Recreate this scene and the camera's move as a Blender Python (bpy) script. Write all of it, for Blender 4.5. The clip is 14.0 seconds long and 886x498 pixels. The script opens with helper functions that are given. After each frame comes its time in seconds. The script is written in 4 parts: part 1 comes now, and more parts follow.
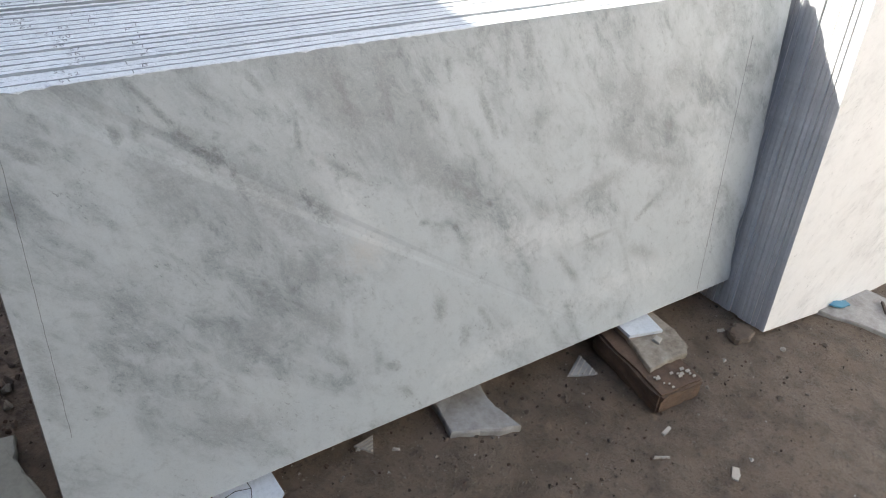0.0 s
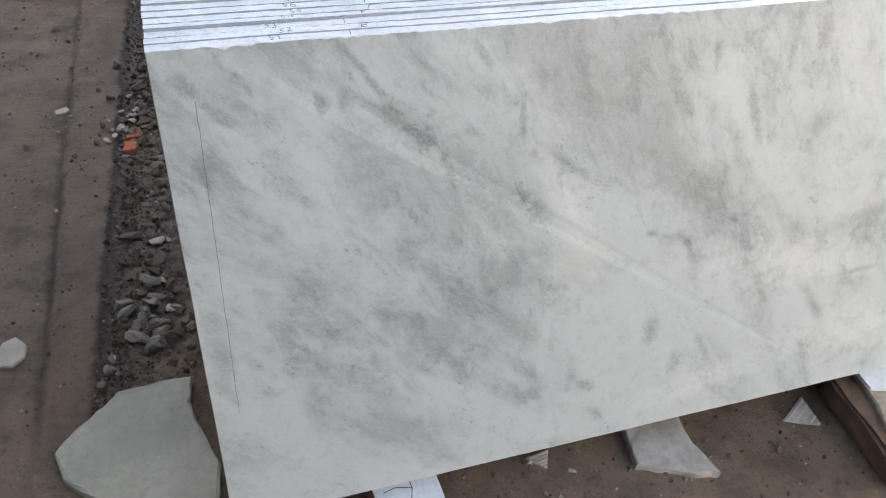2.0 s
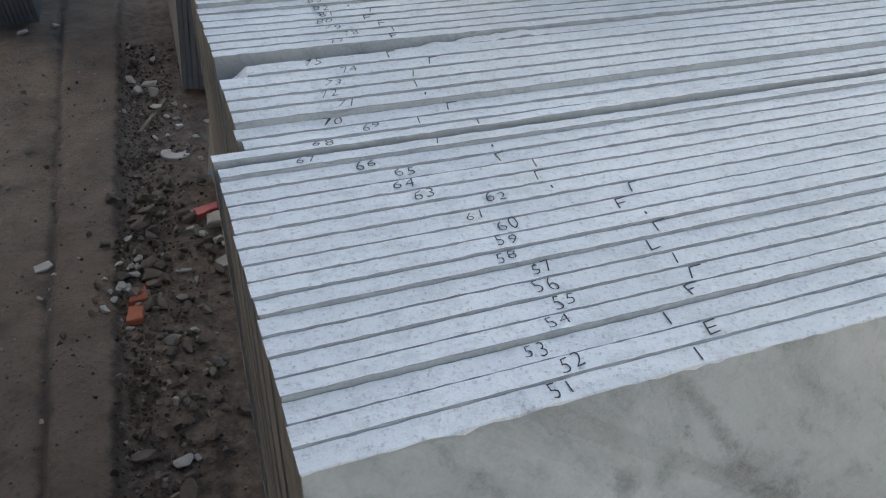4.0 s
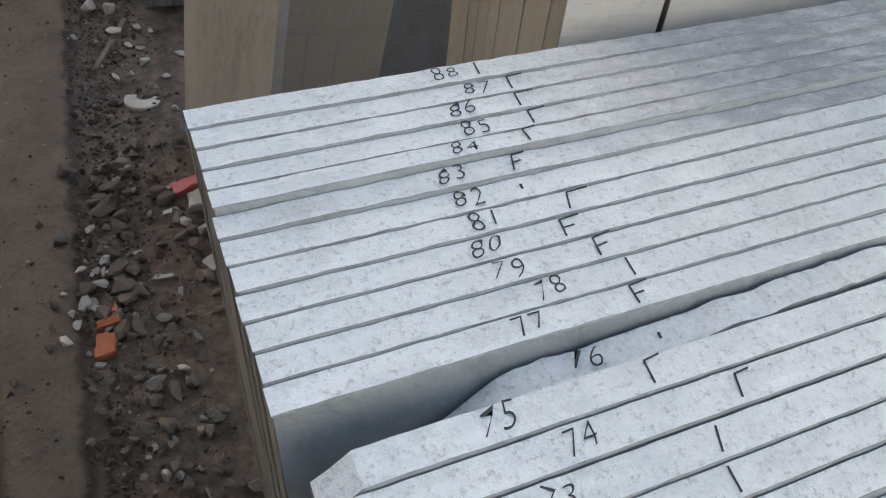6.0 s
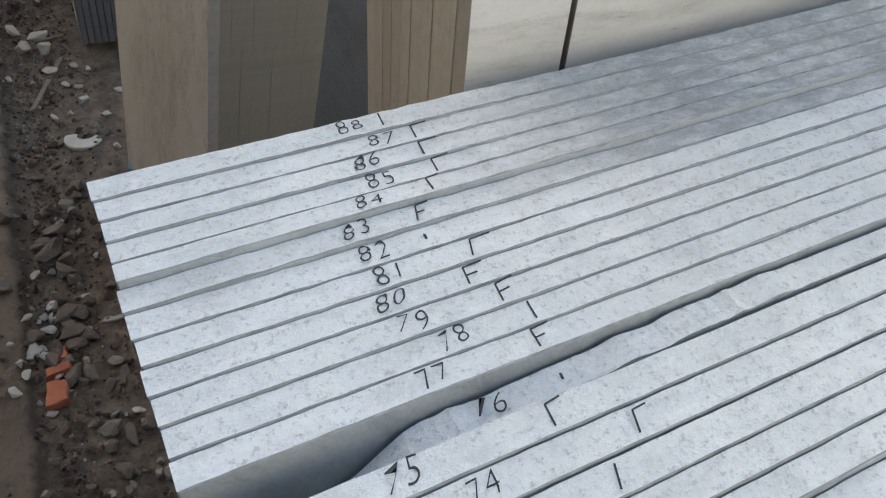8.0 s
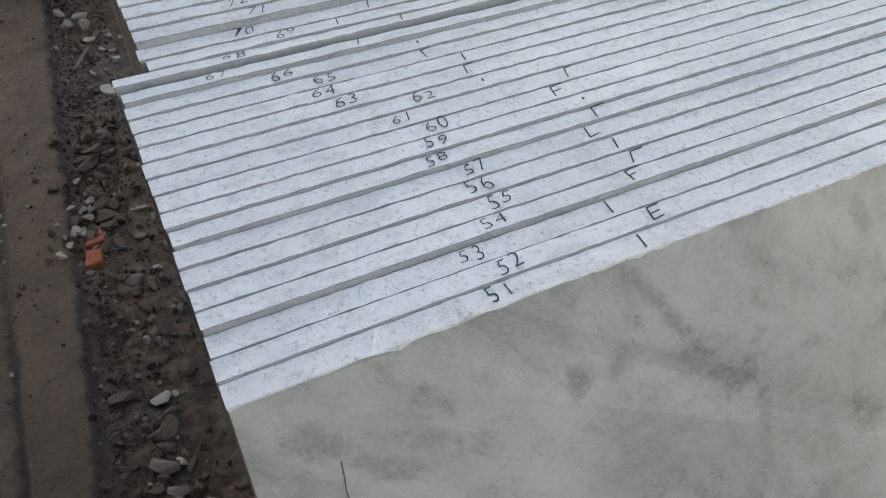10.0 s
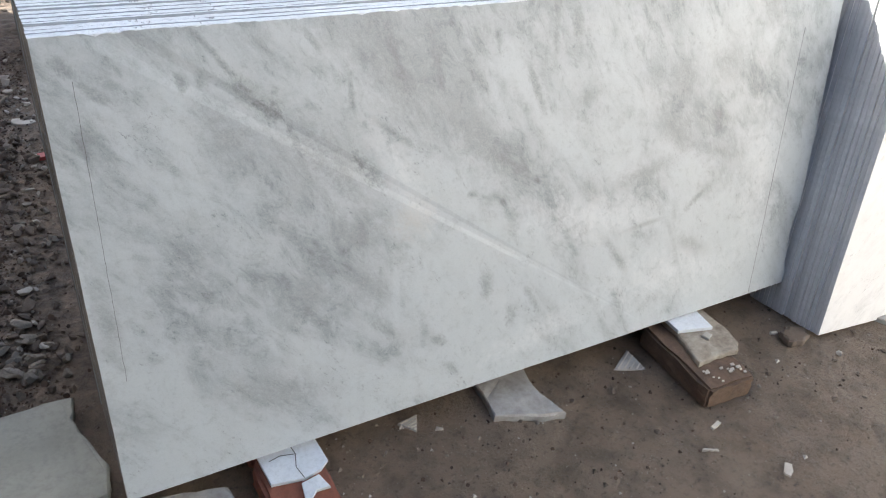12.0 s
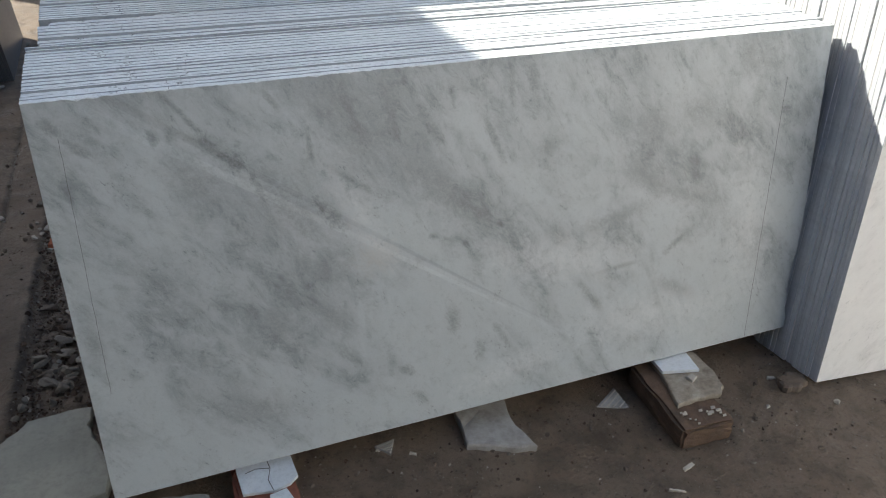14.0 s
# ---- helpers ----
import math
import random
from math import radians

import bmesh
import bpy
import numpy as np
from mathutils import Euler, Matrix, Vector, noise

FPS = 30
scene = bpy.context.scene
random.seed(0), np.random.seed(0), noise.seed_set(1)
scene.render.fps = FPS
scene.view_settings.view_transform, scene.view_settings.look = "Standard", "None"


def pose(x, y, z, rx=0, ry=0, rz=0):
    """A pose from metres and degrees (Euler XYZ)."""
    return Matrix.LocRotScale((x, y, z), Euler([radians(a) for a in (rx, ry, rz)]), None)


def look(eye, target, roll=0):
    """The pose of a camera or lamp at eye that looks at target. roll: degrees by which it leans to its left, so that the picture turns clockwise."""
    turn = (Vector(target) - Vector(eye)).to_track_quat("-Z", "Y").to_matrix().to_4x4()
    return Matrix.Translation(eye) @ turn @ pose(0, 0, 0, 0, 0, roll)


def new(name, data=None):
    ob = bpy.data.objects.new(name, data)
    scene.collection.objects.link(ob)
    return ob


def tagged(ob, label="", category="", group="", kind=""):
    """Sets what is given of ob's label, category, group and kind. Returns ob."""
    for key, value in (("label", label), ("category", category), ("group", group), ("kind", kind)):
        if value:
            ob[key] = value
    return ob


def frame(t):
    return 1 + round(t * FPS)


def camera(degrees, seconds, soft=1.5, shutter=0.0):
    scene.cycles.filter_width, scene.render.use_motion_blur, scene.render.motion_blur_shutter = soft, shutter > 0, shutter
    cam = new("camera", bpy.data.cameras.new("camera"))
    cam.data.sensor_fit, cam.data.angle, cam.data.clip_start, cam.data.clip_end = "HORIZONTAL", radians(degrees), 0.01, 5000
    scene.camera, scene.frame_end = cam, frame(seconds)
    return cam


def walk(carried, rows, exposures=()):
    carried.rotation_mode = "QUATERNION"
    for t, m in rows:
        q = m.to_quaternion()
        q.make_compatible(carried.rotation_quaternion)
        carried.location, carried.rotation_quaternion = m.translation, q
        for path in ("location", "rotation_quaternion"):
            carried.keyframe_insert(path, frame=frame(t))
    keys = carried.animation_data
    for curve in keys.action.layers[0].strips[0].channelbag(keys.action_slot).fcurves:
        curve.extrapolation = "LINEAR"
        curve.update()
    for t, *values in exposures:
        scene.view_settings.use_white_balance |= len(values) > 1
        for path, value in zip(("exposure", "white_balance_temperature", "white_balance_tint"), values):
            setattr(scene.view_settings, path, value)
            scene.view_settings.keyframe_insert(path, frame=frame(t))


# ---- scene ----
# The stack's own frame: x along the slabs, y through the stack, z up the leaning faces; its lean is the slabs' lean.
LEAN = 9.7
STACK = pose(0, 0, 1.135, -LEAN, 0, 0)
cam = camera(59.5, 14.0, soft=1.1)
PATH = [  # seconds, eye, target, roll, in the stack's frame
    (0, (-0.002, -1.433, 0.387), (0.982, 0.027, -0.563), 0.7),
    (0.5, (0.175, -1.416, 0.4), (1.216, 0.005, -0.549), -2.1),
    (1, (0.321, -1.382, 0.435), (1.244, 0.118, -0.513), -4.1),
    (1.5, (0.258, -1.321, 0.42), (0.972, 0.271, -0.557), -2.0),
    (2, (0.062, -1.149, 0.372), (0.606, 0.44, -0.715), 1.6),
    (2.5, (-0.057, -0.984, 0.38), (0.498, 0.584, -0.731), 1.9),
    (3, (-0.148, -0.805, 0.394), (0.482, 0.751, -0.692), 0.6),
    (3.5, (-0.106, -0.556, 0.373), (0.536, 1.063, -0.609), 0.1),
    (3.7, (-0.064, -0.469, 0.362), (0.564, 1.165, -0.606), -0.2),
    (5.8, (0.0, 0.223, 0.398), (0.607, 1.624, -0.893), 1.4),
    (6, (0.006, 0.277, 0.412), (0.628, 1.676, -0.875), 2.2),
    (6.5, (0.006, 0.346, 0.434), (0.649, 1.722, -0.868), 3.1),
    (7, (0.018, 0.356, 0.441), (0.693, 1.714, -0.863), 2.8),
    (7.5, (0.035, 0.333, 0.449), (0.735, 1.692, -0.841), 1.6),
    (7.7, (0.041, 0.312, 0.446), (0.754, 1.675, -0.832), 1.1),
    (9.8, (0.03, -0.255, 0.355), (0.615, 1.228, -0.855), -5.4),
    (10, (0.0, -0.338, 0.329), (0.6313, 1.1531, -0.855), -4.8),
    (10.5, (-0.109, -0.62, 0.293), (0.623, 0.942, -0.72), -4.5),
    (11, (-0.175, -0.985, 0.259), (0.683, 0.569, -0.661), -2.76),
    (11.5, (-0.095, -1.289, 0.189), (0.794, 0.277, -0.681), -0.98),
    (12, (-0.052, -1.534, 0.232), (0.848, 0.042, -0.609), 0.1),
    (12.5, (-0.159, -1.615, 0.276), (0.773, -0.048, -0.545), -0.17),
    (13, (-0.11, -1.683, 0.296), (0.796, -0.082, -0.489), -1.38),
    (13.5, (0.193, -1.785, 0.345), (0.928, -0.101, -0.446), -1.7),
    (14, (0.231, -1.817, 0.317), (0.896, -0.096, -0.455), -1.9),
]
EXPOSURES = [  # seconds, stops, kelvin, tint
    (0.0, 1.60, 6750, 8), (0.5, 1.50, 6750, 8), (1.0, 1.20, 6650, 7), (1.5, 0.93, 6750, 7), (2.0, 2.02, 6950, 9), (2.5, 1.74, 6850, 7), (3.0, 1.80, 6800, 7), (3.5, 1.28, 6700, 5),
    (6.0, 1.70, 7300, 6), (7.5, 1.76, 7350, 5), (10.0, 1.48, 7300, 7), (10.5, 1.50, 7250, 10), (11.0, 2.00, 7150, 11), (11.5, 2.12, 6950, 11), (12.0, 1.97, 6750, 8),
    (12.5, 1.67, 6750, 7), (13.0, 1.75, 6750, 7), (13.5, 1.00, 6650, 6), (14.0, 1.03, 6650, 6)]
walk(cam, [(t, STACK @ look(eye, target, roll)) for t, eye, target, roll in PATH], EXPOSURES)

# ---- world, sun and light ----
SUN = Vector((-0.80, 0.80, 0.878)).normalized()
world = bpy.data.worlds.new("sky")
scene.world = world
world.use_nodes = True
wn = world.node_tree.nodes
sky = wn.new("ShaderNodeTexSky")
sky.sky_type, sky.sun_disc = "NISHITA", False
sky.sun_elevation, sky.sun_rotation = radians(37.8), radians(-45)
sky.air_density, sky.dust_density = 1.0, 2.5
world.node_tree.links.new(sky.outputs[0], wn["Background"].inputs[0])
wn["Background"].inputs[1].default_value = 0.13
sun_data = bpy.data.lights.new("sun", "SUN")
sun_data.energy, sun_data.angle, sun_data.color = 5.0, radians(0.55), (1.0, 0.95, 0.87)
sun = new("sun", sun_data)
sun.matrix_world = look(SUN * 30, (0, 0, 0))


# ---- materials ----
class Mat:
    """A node material with a few short cuts."""

    def __init__(self, name, rough=0.8, metal=0.0):
        self.m = bpy.data.materials.new(name)
        self.m.use_nodes = True
        self.t = self.m.node_tree
        self.b = self.t.nodes["Principled BSDF"]
        self.b.inputs["Roughness"].default_value = rough
        self.b.inputs["Metallic"].default_value = metal
        self.tc = self.t.nodes.new("ShaderNodeTexCoord")

    def link(self, a, b):
        self.t.links.new(a, b)

    def put(self, socket, value):
        if isinstance(value, (int, float, tuple)):
            socket.default_value = value
        else:
            self.link(value, socket)

    def mapping(self, scale=(1, 1, 1), rot=(0, 0, 0), loc=(0, 0, 0), coord="Object"):
        n = self.t.nodes.new("ShaderNodeMapping")
        self.link(self.tc.outputs[coord], n.inputs[0])
        n.inputs[1].default_value, n.inputs[2].default_value, n.inputs[3].default_value = loc, [radians(a) for a in rot], scale
        return n.outputs[0]

    def noise(self, vec, scale, detail=6, rough=0.6, distort=0.0):
        n = self.t.nodes.new("ShaderNodeTexNoise")
        self.link(vec, n.inputs["Vector"])
        n.inputs["Scale"].default_value, n.inputs["Detail"].default_value = scale, detail
        n.inputs["Roughness"].default_value, n.inputs["Distortion"].default_value = rough, distort
        return n.outputs["Fac"]

    def ramp(self, fac, *stops):
        n = self.t.nodes.new("ShaderNodeValToRGB")
        self.link(fac, n.inputs[0])
        els = n.color_ramp.elements
        while len(els) < len(stops):
            els.new(0.5)
        for e, (p, c) in zip(els, stops):
            e.position = p
            e.color = (c, c, c, 1) if isinstance(c, (int, float)) else (*c, 1)
        return n.outputs[0]

    def mix(self, fac, a, b, kind="MIX"):
        n = self.t.nodes.new("ShaderNodeMix")
        n.data_type, n.blend_type = "RGBA", kind
        for socket, value in ((n.inputs[0], fac), (n.inputs[6], a), (n.inputs[7], b)):
            self.put(socket, (*value, 1) if isinstance(value, tuple) and len(value) == 3 else value)
        return n.outputs[2]

    def math(self, op, a, b=0.0):
        n = self.t.nodes.new("ShaderNodeMath")
        n.operation = op
        self.put(n.inputs[0], a)
        self.put(n.inputs[1], b)
        return n.outputs[0]

    def axis(self, vec, i):
        n = self.t.nodes.new("ShaderNodeSeparateXYZ")
        self.link(vec, n.inputs[0])
        return n.outputs[i]

    def random(self):
        return self.t.nodes.new("ShaderNodeObjectInfo").outputs["Random"]

    def color(self, value):
        self.put(self.b.inputs["Base Color"], (*value, 1) if isinstance(value, tuple) else value)
        return self

    def rough(self, value):
        self.put(self.b.inputs["Roughness"], value)
        return self

    def bump(self, height, strength=0.4, dist=0.004):
        n = self.t.nodes.new("ShaderNodeBump")
        n.inputs["Strength"].default_value, n.inputs["Distance"].default_value = strength, dist
        self.link(height, n.inputs["Height"])
        self.link(n.outputs[0], self.b.inputs["Normal"])
        return self


def marble(name, light, dark, cloud, streak_turn=55, rough=0.32, marks=(), grade=0.0, power=1.0, stretch=2.1):
    """Honed marble: drifting grey clouds, streaks along the bedding, fine specks. marks: x, z, half length, half width, turn, colour, strength, softness of single stains."""
    m = Mat(name)
    plain = m.mapping()
    turn = m.t.nodes.new("ShaderNodeMapping")
    m.link(plain, turn.inputs[0])
    turn.inputs[2].default_value = (0, radians(-streak_turn), 0)
    long = m.t.nodes.new("ShaderNodeMapping")
    m.link(turn.outputs[0], long.inputs[0])
    long.inputs[3].default_value = (1.0, 1.0, stretch)
    turned = long.outputs[0]
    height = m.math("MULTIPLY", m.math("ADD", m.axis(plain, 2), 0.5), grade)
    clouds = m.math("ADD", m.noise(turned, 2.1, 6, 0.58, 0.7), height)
    wisps = m.noise(turned, 6.3, 9, 0.70, 0.9)
    patch = m.noise(turned, 8.0, 9, 0.72, 0.6)
    specks = m.noise(turned, 48, 5, 0.78)
    flecks = m.noise(turned, 19, 8, 0.74, 0.4)
    mottle = m.noise(plain, 30, 7, 0.72)
    grain = m.noise(plain, 320, 3, 0.6)
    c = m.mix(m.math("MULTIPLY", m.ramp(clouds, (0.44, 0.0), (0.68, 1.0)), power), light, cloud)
    for tex, low, high, much, shade in ((patch, 0.48, 0.68, 0.75, 1.0), (wisps, 0.51, 0.64, 0.8, 1.0), (flecks, 0.53, 0.66, 0.75, 0.86)):
        c = m.mix(m.math("MULTIPLY", m.ramp(tex, (low, 0.0), (high, much * power)), m.ramp(clouds, (0.42, 0.12), (0.62, 1.0))), c, tuple(v * shade for v in dark))
    c = m.mix(m.math("MULTIPLY", m.ramp(specks, (0.55, 0.0), (0.64, 0.8 * power)), m.ramp(wisps, (0.50, 0.0), (0.62, 1.0))), c, tuple(v * 0.62 for v in dark))
    c = m.mix(m.ramp(flecks, (0.30, 0.55), (0.45, 0.0)), c, tuple(min(1, v * 1.06) for v in light))
    c = m.mix(m.ramp(patch, (0.30, 0.5), (0.44, 0.0)), c, tuple(min(1, v * 1.07) for v in light))
    rag = m.math("ADD", m.math("MULTIPLY", m.math("SUBTRACT", patch, 0.5), 2.6), m.math("MULTIPLY", m.math("SUBTRACT", specks, 0.5), 2.6))
    rag = m.math("ADD", rag, m.math("MULTIPLY", m.math("SUBTRACT", mottle, 0.5), 2.2))
    broken_up = m.ramp(m.math("ADD", m.math("MULTIPLY", flecks, 0.5), m.math("MULTIPLY", m.noise(plain, 85, 6, 0.8), 0.5)), (0.38, 0.30), (0.54, 1.0))
    for x, z, a, b, t, col, strength, soft in marks:
        n = m.t.nodes.new("ShaderNodeMapping")
        n.vector_type = "TEXTURE"
        m.link(plain, n.inputs[0])
        n.inputs[1].default_value, n.inputs[2].default_value, n.inputs[3].default_value = (x, 0, z), (0, radians(t), 0), (a, 1, b)
        d = m.t.nodes.new("ShaderNodeVectorMath")
        d.operation = "LENGTH"
        m.link(n.outputs[0], d.inputs[0])
        broken = m.math("MULTIPLY", m.math("ADD", d.outputs["Value"], rag), 0.5)
        c = m.mix(m.math("MULTIPLY", m.ramp(broken, (0.5 - 0.42 * soft, 1.0), (0.5 + 0.15 * soft, 0.0)), m.math("MULTIPLY", broken_up, strength)), c, col)
    c = m.mix(m.ramp(mottle, (0.54, 0.0), (0.72, 0.36)), c, dark)
    c = m.mix(m.ramp(mottle, (0.28, 0.40), (0.44, 0.0)), c, tuple(min(1, v * 1.10) for v in light))
    salt = m.noise(plain, 130, 5, 0.8)
    c = m.mix(m.ramp(salt, (0.54, 0.0), (0.70, 0.26)), c, dark)
    c = m.mix(m.ramp(salt, (0.30, 0.25), (0.46, 0.0)), c, tuple(min(1, v * 1.12) for v in light))
    c = m.mix(m.ramp(grain, (0.3, 0.0), (0.7, 0.12)), c, (0.85, 0.86, 0.86))
    m.color(c).rough(m.ramp(specks, (0.3, rough - 0.05), (0.75, rough + 0.16)))
    return m.bump(grain, 0.06, 0.0006).m


def sawn(name, base, shade, smudge=0.0):
    """Sawn slab edge: chalky, finely pitted, with long smeared grey patches and pale scuffs; smudge: a dirty stretch some way along it."""
    m = Mat(name, 0.85)
    v = m.mapping()
    patches = m.noise(m.mapping((0.16, 1, 1)), 22, 7, 0.68)
    smear = m.noise(m.mapping((0.5, 1, 1), loc=(5, 0, 0)), 2.3, 4, 0.55)
    grain = m.noise(v, 420, 4, 0.75)
    pits = m.noise(v, 230, 5, 0.75)
    blots = m.noise(m.mapping((0.6, 1, 1)), 60, 7, 0.75)
    c = m.mix(m.ramp(patches, (0.42, 0.0), (0.68, 0.75)), base, shade)
    c = m.mix(m.math("MULTIPLY", m.random(), 0.28), c, shade)
    c = m.mix(m.ramp(smear, (0.52, 0.0), (0.72, 0.40)), c, tuple(x * 0.66 for x in shade))
    c = m.mix(m.ramp(blots, (0.48, 0.0), (0.68, 0.55)), c, tuple(x * 0.72 for x in shade))
    c = m.mix(m.ramp(pits, (0.54, 0.0), (0.66, 0.65)), c, tuple(x * 0.50 for x in shade))
    c = m.mix(m.ramp(blots, (0.28, 0.75), (0.42, 0.0)), c, (0.88, 0.9, 0.92))
    c = m.mix(m.ramp(grain, (0.50, 0.0), (0.68, 0.40)), c, (0.88, 0.9, 0.9))
    if smudge:
        x = m.math("ADD", m.axis(v, 0), m.math("MULTIPLY", m.math("SUBTRACT", smear, 0.5), 0.5))
        zone = m.ramp(m.math("ABSOLUTE", m.math("SUBTRACT", x, 0.62)), (0.10, 1.0), (0.36, 0.0))
        c = m.mix(m.math("MULTIPLY", m.math("MULTIPLY", zone, m.ramp(blots, (0.36, 0.45), (0.56, 1.0))), smudge), c, (0.20, 0.21, 0.23))
    h = m.math("ADD", grain, m.math("MULTIPLY", pits, 1.8))
    return m.color(c).bump(h, 0.7, 0.0012).m


def dusty(name, base, dirt, scale=6, spread=0.3):
    """Stone ends under a coat of yard dust with faint streaks down them; also colours the shaded arrises."""
    m = Mat(name, 0.8)
    v = m.mapping()
    tall = m.mapping((1, 3, 0.25))
    a = m.noise(tall, scale, 6, 0.6, 0.3)
    b = m.noise(v, 60, 5, 0.7)
    c = m.mix(m.ramp(a, (0.35, 0.1), (0.7, 0.95)), base, dirt)
    c = m.mix(m.math("MULTIPLY", m.random(), spread), c, dirt)
    c = m.mix(m.ramp(b, (0.45, 0.0), (0.8, 0.4)), c, tuple(x * 0.6 for x in dirt))
    return m.color(c).bump(b, 0.25, 0.001).m


def stone(name, a, b, scale=20, rough=0.9, vary=0.5, depth=0.003):
    m = Mat(name, rough)
    v = m.mapping()
    n = m.noise(v, scale, 7, 0.65)
    f = m.noise(v, scale * 9, 5, 0.7)
    c = m.mix(m.ramp(n, (0.35, 0.0), (0.68, 1.0)), a, b)
    c = m.mix(m.math("MULTIPLY", m.random(), vary), c, tuple(x * 0.45 for x in b))
    c = m.mix(m.ramp(f, (0.45, 0.0), (0.8, 0.45)), c, tuple(x * 0.5 for x in a))
    return m.color(c).bump(m.math("ADD", n, m.math("MULTIPLY", f, 0.4)), 0.6, depth).m


def plain(name, col, rough=0.5):
    m = Mat(name, rough)
    n = m.noise(m.mapping(), 40, 4, 0.6)
    return m.color(m.mix(m.ramp(n, (0.3, 0.0), (0.8, 0.5)), col, tuple(x * 0.6 for x in col))).m


def mud(name):
    """Trodden yard mud; looser, darker damp soil in the strip of rubble beside the stacks."""
    m = Mat(name, 0.85)
    v = m.mapping()
    big = m.noise(v, 1.3, 5, 0.6, 0.3)
    mid = m.noise(v, 8, 9, 0.68, 0.2)
    fine = m.noise(v, 60, 8, 0.75)
    lane = m.noise(m.mapping((3.0, 0.35, 1)), 2.2, 7, 0.62)
    c = m.mix(m.ramp(big, (0.32, 0.0), (0.68, 1.0)), (0.190, 0.140, 0.100), (0.252, 0.192, 0.142))
    c = m.mix(m.ramp(lane, (0.42, 0.0), (0.66, 0.6)), c, (0.210, 0.152, 0.104))
    c = m.mix(m.ramp(mid, (0.46, 0.0), (0.66, 0.62)), c, (0.070, 0.049, 0.034))
    c = m.mix(m.ramp(fine, (0.53, 0.0), (0.67, 0.7)), c, (0.042, 0.030, 0.021))
    c = m.mix(m.ramp(m.noise(v, 170, 2, 0.5), (0.70, 0.0), (0.74, 0.8)), c, (0.40, 0.37, 0.33))
    x, y = m.axis(v, 0), m.axis(v, 1)
    edge = m.math("SUBTRACT", x, m.math("ADD", m.math("MULTIPLY", y, 0.058), -0.327))
    edge = m.math("ADD", edge, m.math("MULTIPLY", m.math("SUBTRACT", mid, 0.5), 0.10))
    soil = m.math("MULTIPLY", m.ramp(edge, (0.0, 0.0), (0.04, 1.0)), m.ramp(m.math("MULTIPLY", m.math("SUBTRACT", x, -1.0), 0.5), (0.62, 1.0), (0.72, 0.0)))
    beside = m.ramp(y, (0.10, 0.0), (0.45, 1.0))
    soil = m.math("MULTIPLY", soil, beside)
    rim = m.math("SUBTRACT", x, m.math("ADD", m.math("MULTIPLY", y, 0.02), -0.45))
    rim = m.math("ADD", rim, m.math("MULTIPLY", m.math("SUBTRACT", mid, 0.5), 0.06))
    bed = m.math("MULTIPLY", m.math("MULTIPLY", m.ramp(rim, (0.0, 0.0), (0.03, 1.0)), m.math("SUBTRACT", 1.0, m.ramp(edge, (0.0, 0.0), (0.03, 1.0)))), beside)
    c = m.mix(m.math("MULTIPLY", bed, 0.35), c, (0.165, 0.115, 0.085))
    # narrow dark lines along the outer and inner edge of the strip
    edge_dark = m.math("MULTIPLY", m.ramp(m.math("ABSOLUTE", rim), (0.004, 0.75), (0.022, 0.0)), beside)
    edge_dark = m.math("MAXIMUM", edge_dark, m.math("MULTIPLY", m.ramp(m.math("ABSOLUTE", edge), (0.004, 0.8), (0.02, 0.0)), beside))
    c = m.mix(edge_dark, c, (0.038, 0.027, 0.020))
    clumps = m.ramp(m.noise(v, 26, 8, 0.7), (0.38, (0.060, 0.040, 0.028)), (0.62, (0.225, 0.165, 0.122)))
    c = m.mix(m.math("MULTIPLY", soil, 0.9), c, clumps)
    # paler earth colour further up the lane
    fawn = m.ramp(m.math("MULTIPLY", m.math("ADD", y, m.math("MULTIPLY", m.math("SUBTRACT", big, 0.5), 1.2)), 0.25), (0.20, 0.0), (0.42, 1.0))
    c = m.mix(m.math("MULTIPLY", fawn, m.ramp(m.math("ADD", mid, m.math("MULTIPLY", fine, 0.4)), (0.60, 0.10), (0.85, 0.02))), c, (0.30, 0.22, 0.15))
    m.color(c).rough(m.ramp(m.noise(v, 3.0, 4, 0.6), (0.40, 0.32), (0.62, 0.72)))
    h = m.math("ADD", mid, m.math("MULTIPLY", fine, 0.6))
    return m.bump(h, 1.0, 0.030).m


GREY, VEINED, DEEP, PALE = (0.265, 0.280, 0.288), (0.20, 0.21, 0.215), (0.11, 0.116, 0.118), (0.60, 0.62, 0.63)
# single stains of the front slab: x, z, half length, half width, turn
STREAKS = (
    (0.318, -0.062, 0.095, 0.007, 53), (0.388, -0.148, 0.060, 0.020, 40), (0.412, -0.180, 0.034, 0.016, 50), (0.247, -0.102, 0.013, 0.024, 0), (0.282, -0.102, 0.011, 0.020, 0),
    (0.461, -0.248, 0.040, 0.010, 70), (0.607, -0.314, 0.036, 0.012, 62), (0.646, -0.363, 0.045, 0.022, 65), (0.597, -0.168, 0.050, 0.007, 85), (0.692, -0.266, 0.070, 0.009, 38),
    (1.089, -0.209, 0.075, 0.012, 66), (0.972, -0.077, 0.035, 0.010, 80), (0.922, -0.173, 0.045, 0.014, 58), (1.105, -0.452, 0.016, 0.008, 40), (0.911, -0.459, 0.018, 0.009, 20),
    (1.002, -0.492, 0.014, 0.012, 60), (1.152, -0.937, 0.035, 0.010, 45))
